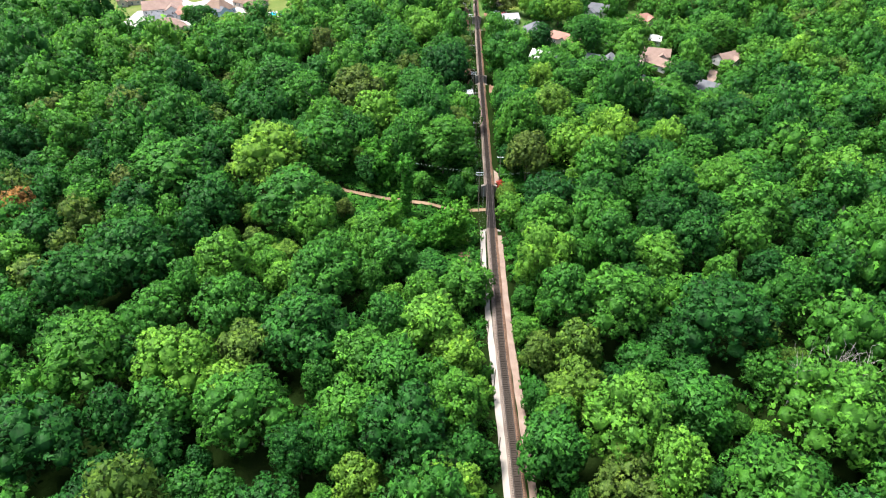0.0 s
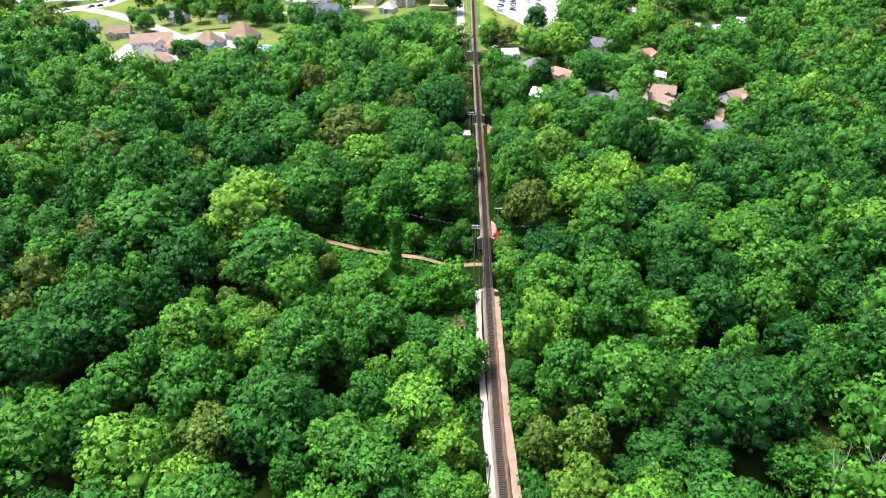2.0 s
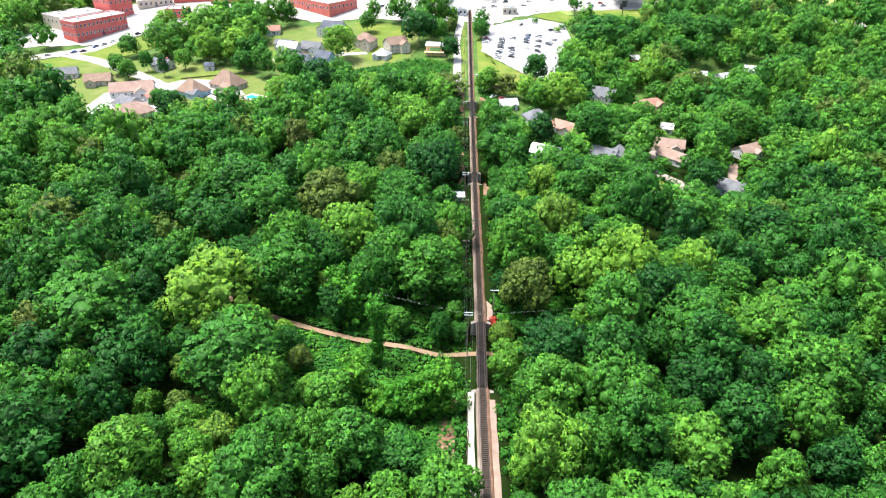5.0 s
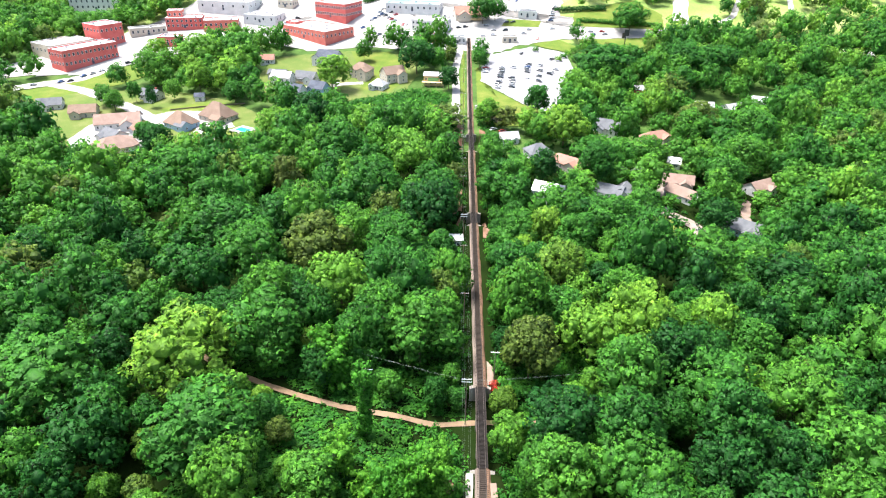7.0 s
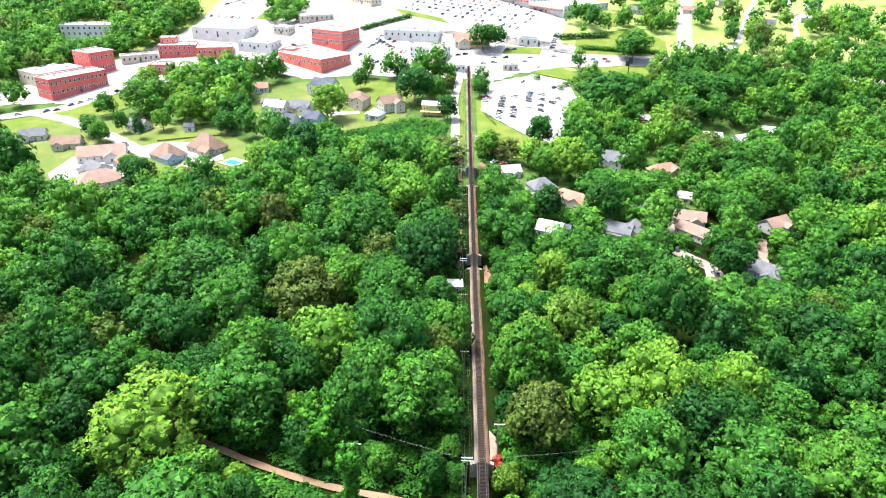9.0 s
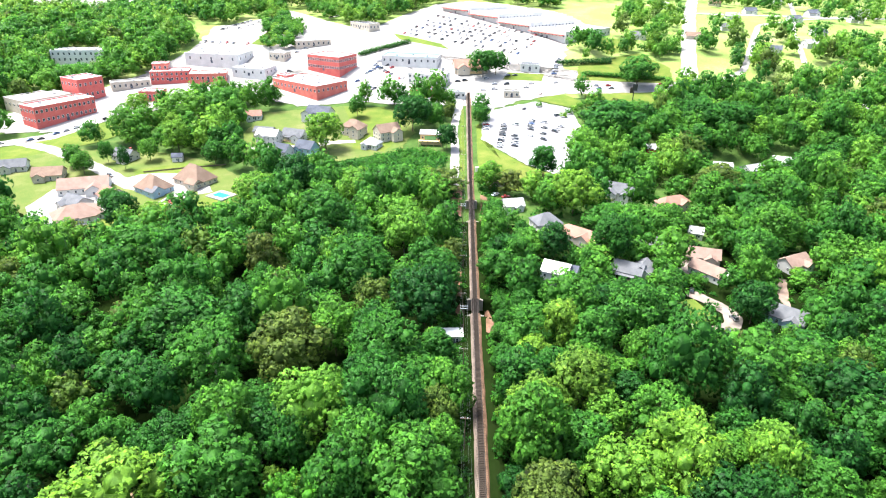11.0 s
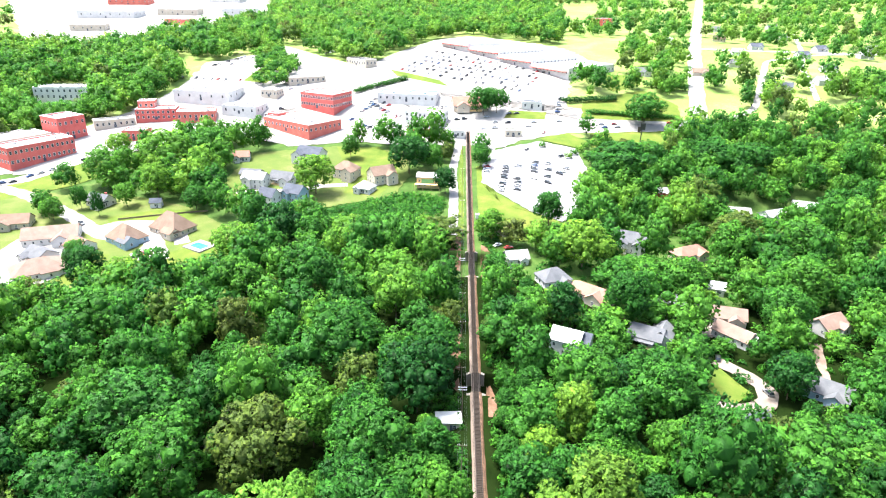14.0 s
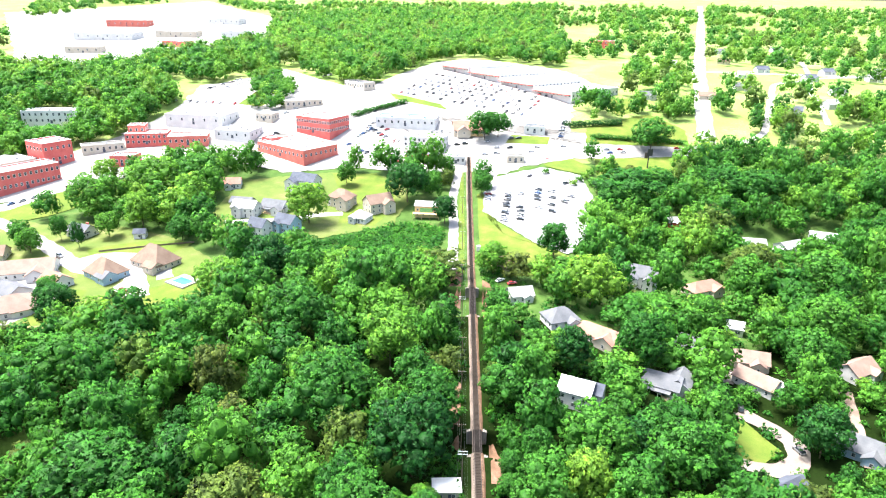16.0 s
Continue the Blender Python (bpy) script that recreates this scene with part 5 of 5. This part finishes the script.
def scatter(x0, x1, y0, y1, gap, seed):
    """Uneven spots, about gap apart, jittered off a staggered grid."""
    rng = random.Random(seed)
    out, row, y = [], 0, y0
    while y < y1:
        x = x0 + (row % 2) * gap / 2
        while x < x1:
            out.append((x + rng.uniform(-0.36, 0.36) * gap, y + rng.uniform(-0.36, 0.36) * gap))
            x += gap
        y, row = y + gap * 0.87, row + 1
    return out


# keeps trees to the width of ground that the camera takes in
def in_view(x, y, slack=48):
    return abs(x + 6) < 0.556 * y + slack


rng = random.Random(5)
# single trees that stand out: x, y, crown radius
STAND_OUT = [(-12, 185, 8.6), (6.5, 161, 4.2), (28, 158, 6), (42, 182, 6), (-60, 175, 11), (-46, 184, 8.5), (-59, 216, 8.6), (-32, 178, 5), (14, 146, 6),
             (43, 150, 6.2), (63, 169, 7), (26, 188, 7), (12, 181, 5.6), (-21, 224, 8), (-42, 223, 8.8), (11, 151, 4.2), (60, 222, 8.8), (10, 216, 6), (37, 205, 6.8)]
STAND_OUT_NORTH = [(-50, 300, 9), (-22, 287, 7.6), (-33, 260, 10), (-70, 232, 10), (26, 288, 5), (46, 296, 6), (39, 331, 9), (7.5, 350, 5.6), (31, 366, 5.2), (8, 322, 4.6),
                   (72, 424, 15), (-68, 394, 8.6), (-80, 322, 7.6), (-68, 338, 8), (-69, 294, 7), (-10, 262, 7.2), (42, 246, 7.2), (25, 248, 8), (-34, 233, 6.4), (-13, 246, 8.4),
                   (-29, 421, 9.5), (-11, 398, 5), (5, 432, 4.6)]
STAND_OUT_TOWN = [(-144, 418, 12), (-127, 427, 10), (-133, 382, 6), (-163, 398, 8.6), (-176, 436, 5.6), (132, 426, 11), (118, 430, 11), (97, 349, 8), (103, 360, 9.6), (96, 300, 7.4),
                  (82, 266, 6), (101, 500, 11), (8, 508, 8), (110, 319, 9), (72, 322, 7), (126, 354, 10), (-96, 268, 9), (-60, 440, 4.5), (16, 512, 7), (-133, 319, 3.6), (-121, 303, 6), (-106, 300, 6), (-149, 363, 2.4), (-164, 357, 4.6), (-160, 370, 3), (-143, 374, 4.2), (-172, 364, 4.4), (-113, 372, 5)]
STAND_OUT_SOUTH = [(-79, 129, 9.4), (-48, 153, 10), (-84, 166, 10), (-53, 114, 7), (-36, 106, 8.6), (-18, 97, 5.8), (-36, 124, 7.6), (8.5, 82, 5.2), (34, 91, 6), (25, 117, 8.4),
                   (56, 90, 9), (44, 112, 9.4), (9, 106, 3.8), (-11, 96, 5.2), (-6, 82, 5), (-58, 98, 7.6), (-43, 88, 7.8), (-87, 120, 7.8), (66, 153, 8.6), (-12, 110, 6)]
GLADES = [(-27.5 * S, 117 * S, 2.6), (-29.5 * S, 92 * S, 1.6), (60 * S, 112 * S, 2.4)]

BELT = [(-252, 642), (-206, 611), (-188, 600), (-153, 643), (-151, 679), (-116, 634), (-76, 597), (-57, 648), (-30, 720), (0, 757), (76, 697), (105, 883), (113, 1150), (-66, 1300), (-276, 1145), (-213, 858), (-225, 750), (-245, 708), (-262, 675)]
SCHOOLWOOD = [(-349, 598), (-337, 619), (-308, 628), (-284, 639), (-245, 627), (-199, 573), (-187, 557), (-192, 533), (-193, 508), (-213, 488), (-257, 475), (-300, 480)]
GROVE = [(-119, 543), (-137, 541), (-160, 615), (-150, 645), (-142, 620), (-115, 590), (-122, 570)]
LOTWOOD = [(60, 416), (66, 430), (88, 436), (112, 436), (150, 434), (158, 412), (110, 405), (80, 392), (62, 398)]

trees = []   # x, y, species, width, height, turn, tint
for x, y, r in STAND_OUT + STAND_OUT_NORTH + STAND_OUT_TOWN + STAND_OUT_SOUTH:
    x, y, r = x * S, y * S, r * S
    sp = rng.choice([q for q in SPECIES if q["radius"] > 7 or r < 8.5])
    s = r / (sp["radius"] * 1.04)
    trees.append((x, y, sp, s, min(max(s, 0.75) * 0.98, 1.3), rng.uniform(0, 360), rng.random(), r + 0.001))
STANDING = len(trees)
taken = np.array([(t[0], t[1], t[7]) for t in trees])
for x, y in scatter(-430, 430, 64, 560 * S, 8.9, 3) + scatter(-140, 130, -62, 63, 7.8, 4):
    if y > 63 and (not in_view(x, y) or (y < 78 and abs(x) > 92)):
        continue
    sp = rng.choice(SPECIES)
    s = 0.72 + 0.64 * rng.random() ** 1.3
    r, tint, turn = sp["radius"] * s, rng.random(), rng.uniform(0, 360)
    if (np.hypot(taken[:, 0] - x, taken[:, 1] - y) < 0.72 * (taken[:, 2] + r)).any() or not clear_of(x, y, r):
        continue
    if any(math.hypot(x - gx_, y - gy_) < gr + 0.6 * r for gx_, gy_, gr in GLADES):
        continue
    if y > 505 * S and noise.noise(Vector((x * 0.023, y * 0.023, 9))) < 0.12:
        continue
    room = sight_room(x, y)
    if room < 4.0:
        continue
    zs = min(s * rng.uniform(0.78, 1.32), room / sp["height"])
    xs = s if zs > 0.6 else max(zs, 0.6 * s)
    trees.append((x, y, sp, xs, zs, turn, tint, r))
    taken = np.vstack([taken, (x, y, r * 0.82)])
for x, y in scatter(-150, 160, 68, 400, 6.2, 31):
    sp = rng.choice(SPECIES)
    s = rng.uniform(0.42, 0.6)
    r, tint, turn = sp["radius"] * s, rng.random(), rng.uniform(0, 360)
    if not in_view(x, y) or (np.hypot(taken[:, 0] - x, taken[:, 1] - y) < 0.92 * taken[:, 2] + 0.75 * r).any() or not clear_of(x, y, r) or sight_room(x, y) < 12:
        continue
    if any(math.hypot(x - gx_, y - gy_) < gr + 0.6 * r for gx_, gy_, gr in GLADES):
        continue
    trees.append((x, y, sp, s, s * rng.uniform(0.9, 1.2), turn, tint, r))
    taken = np.vstack([taken, (x, y, r)])
for x, y in scatter(-1000, 1150, 560 * S, 1900, 21, 8):
    if not in_view(x, y, 30) or not clear_of(x, y, 6) or noise.noise(Vector((x * 0.009, y * 0.009, 3))) < -0.03:
        continue
    s = rng.uniform(0.7, 1.2)
    trees.append((x, y, rng.choice(SPECIES), s, s, rng.uniform(0, 360), rng.random(), 5))
for wood, gap in ((BELT, 15.0), (SCHOOLWOOD, 10.5), (GROVE, 9.5), (LOTWOOD, 10.5)):
    wood = np.array(wood, float) * S
    for x, y in scatter(*(wood[:, 0].min(), wood[:, 0].max(), wood[:, 1].min(), wood[:, 1].max()), gap, 12):
        if inside(wood, x, y) and all(k != "disc" or math.hypot(x - w[0], y - w[1]) > g + 2 for k, w, g in CLEAR):
            s = rng.uniform(0.8, 1.25) * (0.75 if gap < 10 else 1.0)
            if gap > 10 and (np.hypot(taken[:, 0] - x, taken[:, 1] - y) < 0.6 * taken[:, 2] + 3).any():
                continue
            sp, high = rng.choice(SPECIES), s * (0.85 if gap < 10 else 1.0)
            if gap == 10.5:
                high = min(high, sight_room(x, y) / sp["height"])
            if high > 0.2:
                trees.append((x, y, sp, s, high, rng.uniform(0, 360), rng.random(), 5))




def leaf_tone(x, y):
    """The tone of a tree's leaves: random, made paler northwards to put haze brightness into the colour; a few olive
    ones.
    """
    if rng.random() < 0.06:
        return rng.uniform(0.93, 1.0)
    return min(0.91, max(0.02, 0.0 + 0.64 * rng.random() + 0.24 * float(ease(y, 220, 480)) + 0.14 * float(ease(y, 600, 800)) + 0.25 * noise.noise(Vector((x * 0.02, y * 0.02, 6)))))


trees = [(x, y, sp, xs, zs, turn, leaf_tone(x, y), r) for x, y, sp, xs, zs, turn, tint, r in trees]
trees = trees[:STANDING] + sorted(trees[STANDING:], key=lambda t: math.hypot(t[0], 0.7 * (t[1] - 200)) + (500 if t[1] < 64 else 0))
for k, sp in enumerate(SPECIES):
    v, f, ns, tf = sp["near"]
    sp["thing"] = tagged(empty("tree", 0, 0, -400), "broad green deciduous tree in dense woodland", "tree", "woodland trees")
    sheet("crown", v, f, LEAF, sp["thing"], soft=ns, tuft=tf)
    part("trunk", trunk_mesh(k, sp["height"], sp["height"] * 0.45, 0.28), BARK, sp["thing"])
    sp["used"] = False
def detail(x, y):
    """How finely a tree of the joined woods is leafed, by how far it stands from the camera's path."""
    off = math.hypot(x + 6, max(0.0, y - 175, 20 - y))
    return "vast" if y > 800 * S else "far" if y > 480 * S else "low" if y < 40 else "mid" if off < 95 else "hill" if off < 190 else "low"


bulk = {"mid": [], "far": []}
for n, (x, y, sp, xs, zs, turn, tint, r) in enumerate(trees):
    if n < 295 or (not sp["used"]):
        m = pose(x, y, float(land(x, y)) - 0.2 - 0.1 * sp["height"] * zs, 0, 0, turn)
        ob = copy_thing(sp["thing"], m) if sp["used"] else sp["thing"]
        ob.matrix_basis, sp["used"] = m, True
        ob.scale = (xs, xs, zs)
        if abs(x) < 18:
            tagged(ob, "leafy green tree at the edge of the railway")
        elif r > 10:
            tagged(ob, "large spreading deciduous tree with a lobed crown")
    else:
        bulk["mid" if y < 480 * S else "far"].append((x, y, sp[detail(x, y)], xs, zs, turn, tint))


def joined(name, rows, material, label):
    vs, fs, ts, ns, us, n0 = [], [], [], [], [], 0
    for x, y, (v, f, q, tf), xs, zs, turn, tint in rows:
        c, s = math.cos(radians(turn)), math.sin(radians(turn))
        w = v * np.array([xs, xs, zs], np.float32)
        vs.append(np.stack([w[:, 0] * c - w[:, 1] * s + x, w[:, 0] * s + w[:, 1] * c + y, w[:, 2] + float(land(x, y)) - 0.3 - 0.1 * float(w[:, 2].max())], 1))
        q = q / np.array([xs, xs, zs], np.float32) * xs
        ns.append(np.stack([q[:, 0] * c - q[:, 1] * s, q[:, 0] * s + q[:, 1] * c, q[:, 2]], 1))
        fs.append(f + n0), ts.append(np.full(len(v), tint, np.float32)), us.append(tf)
        n0 += len(v)
    return tagged(sheet(name, np.concatenate(vs), np.concatenate(fs), material, None, np.concatenate(ts), soft=np.concatenate(ns), tuft=np.concatenate(us)), label, "vegetation", kind="stuff")


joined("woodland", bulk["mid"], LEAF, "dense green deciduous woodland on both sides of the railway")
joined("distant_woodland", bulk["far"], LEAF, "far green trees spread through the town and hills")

# low growth: on the railway's banks, round the dirt road, in the gaps of the woods
low = []
for x, y in scatter(-16, 16, 78, 470, 3.1, 21):
    off = abs(x - float(track_x(y)))
    if 4.2 < off < 13 and not any(a - 1 < y < b + 1 and off < 8 for a, b in BRIDGES):
        if all(k != "line" or np.hypot(w[:, 0] - x, w[:, 1] - y).min() > g + 0.9 for k, w, g in CLEAR) and (rng.random() < 0.3 or not any(k == "poly" and len(w) < 6 and inside(w, x, y) for k, w, g in CLEAR)):
            low.append((x, y, rng.choice(MOUND), rng.uniform(0.5, 1.0), rng.uniform(0.4, 1.3), rng.uniform(0, 360), rng.random()))
for x, y in scatter(-70, 52, 176, 250, 3.0, 22):
    if clear_of(x, y, 0.0) or inside(VINES, x, y):
        if np.hypot(*(ROAD_MID - (x, y)).T).min() > 2.6 and abs(x - float(track_x(y))) > 5:
            low.append((x, y, rng.choice(MOUND), rng.uniform(0.8, 1.3), rng.uniform(0.2, 0.6), rng.uniform(0, 360), rng.random()))
for x, y in scatter(26, 160, 312, 494, 8.5, 23):
    if clear_of(x, y, 1.0):
        low.append((x, y, rng.choice(MOUND), rng.uniform(0.7, 1.6), rng.uniform(0.4, 1.6), rng.uniform(0, 360), rng.random()))
for x, y in scatter(-90, 0, 450, 520, 3.6, 24):
    if inside(KUDZU, x, y):
        low.append((x, y, rng.choice(MOUND), rng.uniform(0.9, 1.5), rng.uniform(0.4, 1.2), rng.uniform(0, 360), rng.random()))
for x, y in scatter(-110, 120, 70, 300, 9.0, 25):
    gap = (np.hypot(taken[:, 0] - x, taken[:, 1] - y) - 0.75 * taken[:, 2]).min()
    if gap > 0.2 and clear_of(x, y, 1.0):
        low.append((x, y, rng.choice(MOUND), rng.uniform(0.8, 1.5), rng.uniform(0.6, 1.8), rng.uniform(0, 360), rng.random()))
joined("undergrowth", low, SHRUB, "bright green vines and shrubs on the banks")


# ---- trees wrapped in vines, and a dead one ----
def vine_tree(x, y, h, r, seed):
    """A trunk hung with vines: an upright uneven column of leaves."""
    x, y, h, r = x * S, y * S, h * S, r * S
    e = tagged(empty("vine_covered_tree", x, y, float(land(x, y))), "tall tree draped in bright green vines", "tree")
    g = np.random.default_rng(seed)
    vs, fs, ns, us, n0 = [], [], [], [], 0
    for k in range(12):
        u = k / 11
        rr = r * (1.0 - 0.35 * u + 0.5 * (u > 0.75)) * (0.8 + 0.35 * g.random())
        v, f, q, tf = crown_arrays(seed * 31 + k, rr, 2.2 * rr, 60, 8, 0.5, 6, 0.0)
        v = v + np.array([g.normal() * r * 0.25, g.normal() * r * 0.25, u * (h - 2 * r)], np.float32)
        vs.append(v), fs.append(f + n0), ns.append(q), us.append(tf)
        n0 += len(v)
    sheet("crown", np.concatenate(vs), np.concatenate(fs), VINE, e, soft=np.concatenate(ns), tuft=np.concatenate(us))
    bm = bmesh.new()
    tube(bm, (0, 0, -0.6), (0, 0, h * 0.9), 0.25, 0.1)
    part("trunk", bm, BARK, e)


vine_tree(-21, 162.3, 17.4, 1.7, 3)
vine_tree(-6.6, 148, 12.5, 2.2, 4)
vine_tree(-8.6, 148.5, 11.5, 2.4, 9)
vine_tree(-11.5, 148, 8.5, 2.8, 10)
vine_tree(-15, 148.5, 6.5, 3.0, 5)
vine_tree(-18.5, 149.5, 4.5, 2.6, 11)
vine_tree(-29, 176, 12, 2.6, 6)
vine_tree(-24.5, 153, 10, 2.8, 7)
vine_tree(-27, 150, 6, 2.6, 12)
vine_tree(-31, 178, 14, 2.4, 8)


def dead_tree(x, y, seed):
    x, y = x * S, y * S
    e = tagged(empty("dead_tree", x, y, float(land(x, y))), "bare pale dead tree among green crowns", "tree")
    g = random.Random(seed)
    bm = bmesh.new()
    tube(bm, (0, 0, -0.5), (0.3, 0.2, 14), 0.35, 0.18)
    part("trunk", bm, DEADWOOD, e)
    for k in range(9):
        a = g.uniform(0, 6.28)
        z0 = g.uniform(10, 14)
        bm = bmesh.new()
        p = Vector((0.2, 0.1, z0))
        d = Vector((math.cos(a) * 0.55, math.sin(a) * 0.55, 1)).normalized()
        for s in range(3):
            q = p + d * g.uniform(2.0, 3.0)
            tube(bm, p, q, 0.10 - 0.028 * s, 0.072 - 0.026 * s, 5)
            d = (d + Vector((g.uniform(-0.4, 0.4), g.uniform(-0.4, 0.4), 0.1))).normalized()
            tube(bm, q, q + (d + Vector((g.uniform(-0.8, 0.8), g.uniform(-0.8, 0.8), 0.2))).normalized() * 1.9, 0.045, 0.02, 4)
            p = q
        part("branch", bm, DEADWOOD, e)


def rusty_tree(x, y, seed):
    x, y = x * S, y * S
    e = tagged(empty("tree", x, y, float(land(x, y))), "rust-orange leafed tree among green woodland", "tree")
    v, f, q, tf = crown_arrays(seed, 6.0, 18, 330, 8, 0.8, 18, 6)
    sheet("crown", v, f, RUST, e, soft=q, tuft=tf)
    part("trunk", trunk_mesh(seed, 18, 8, 0.28), BARK, e)


RED_LEAF = leaf_material("red_leaves", [(0.0, (0.34, 0.035, 0.03)), (0.5, (0.38, 0.05, 0.035)), (1.0, (0.40, 0.07, 0.04))])
RUST = leaf_material("rust_leaves", [(0.0, (0.26, 0.085, 0.03)), (0.5, (0.22, 0.10, 0.035)), (1.0, (0.20, 0.13, 0.04))])
v, f, q, tf = crown_arrays(79, 1.5, 2.6, 40, 7, 0.5, 5, 0.0)
e = tagged(empty("bush", 4.4 * S, 175.6 * S, float(land(4.4 * S, 175.6 * S))), "small red-leaved bush at the bridge end", "bush")
sheet("foliage", v, f, RED_LEAF, e, soft=q, tuft=tf)
rusty_tree(-116, 148, 77)
dead_tree(54, 98, 1)
dead_tree(60, 98.5, 2)
dead_tree(64, 97, 5)
dead_tree(-56, 213, 8)


def hedge(x0, y0, x1, y1, h, label):
    x0, y0, x1, y1, h = x0 * S, y0 * S, x1 * S, y1 * S, h * S
    e = tagged(empty("hedge", (x0 + x1) / 2, (y0 + y1) / 2, float(land((x0 + x1) / 2, (y0 + y1) / 2))), label, "hedge")
    n = max(1, int(math.hypot(x1 - x0, y1 - y0) / 3.0))
    vs, fs, ns, us, n0 = [], [], [], [], 0
    ox, oy, oz = e.matrix_basis.translation
    for k in range(n):
        u = (k + 0.5) / n
        x, y = x0 + (x1 - x0) * u, y0 + (y1 - y0) * u
        v, f, q, tf = crown_arrays(900 + k, 2.6, h, 40, 6, 0.8, 6, 0.0)
        vs.append(v + np.array([x - ox, y - oy, float(land(x, y)) - oz], np.float32)), fs.append(f + n0), ns.append(q), us.append(tf)
        n0 += len(v)
    sheet("foliage", np.concatenate(vs), np.concatenate(fs), LEAF, e, soft=np.concatenate(ns), tuft=np.concatenate(us))


hedge(114, 560, 141, 553, 4.5, "tall dark clipped hedge beside an avenue")
hedge(70, 514, 122, 508, 2.6, "long green hedge along the main road")
hedge(57, 529, 91, 533, 3.6, "row of dark bushes below a car park")
hedge(-73, 537, -42, 565, 3.0, "green hedge beside a car park")
for k in range(5):
    u = k / 4
    hedge(50.4 + 14.6 * u - 0.4, 447 + 20 * u - 0.5, 50.4 + 14.6 * u + 0.4, 447 + 20 * u + 0.5, 3.4, "rounded dark green bush beside a parking lot")
hedge(36.5, 462, 40.5, 463, 3.0, "small evergreen clump on a parking lot island")
hedge(-2, 534, 12, 528, 5.0, "leafy green bushes behind a shop")


# ---- sleepers of the track ----
bm = bmesh.new()
box(bm, -1.3, -0.125, -0.06, 1.3, 0.125, 0.115)
first = None
spare_v, spare_f, n0 = [], [], 0
corner = np.array([(-1.3, -0.125, -0.06), (1.3, -0.125, -0.06), (1.3, 0.125, -0.06), (-1.3, 0.125, -0.06), (-1.3, -0.125, 0.115), (1.3, -0.125, 0.115), (1.3, 0.125, 0.115), (-1.3, 0.125, 0.115)])
sides = np.array([(4, 5, 6, 7), (0, 1, 5, 4), (1, 2, 6, 5), (2, 3, 7, 6), (3, 0, 4, 7)])
count = 0
for k in range(int((630 + 60) / 0.6)):
    y = -60 + 0.6 * k
    if any(a < y < b for a, b in BRIDGES):
        continue
    x, z = float(track_x(y)), float(track_z(y))
    if count < 300 and 96 < y:
        m = pose(x, y, z, 0, 0, random.uniform(-1.2, 1.2))
        if first is None:
            first = part("sleeper", bm, SLEEPER, TRACK)
            first.matrix_basis = m
        else:
            share("sleeper", first, TRACK, m)
        count += 1
    else:
        spare_v.append(corner + (x, y, z)), spare_f.append(sides + n0)
        n0 += 8
tagged(sheet("sleepers", np.concatenate(spare_v), np.concatenate(spare_f), SLEEPER, TRACK), "dark timber sleepers", kind="stuff")
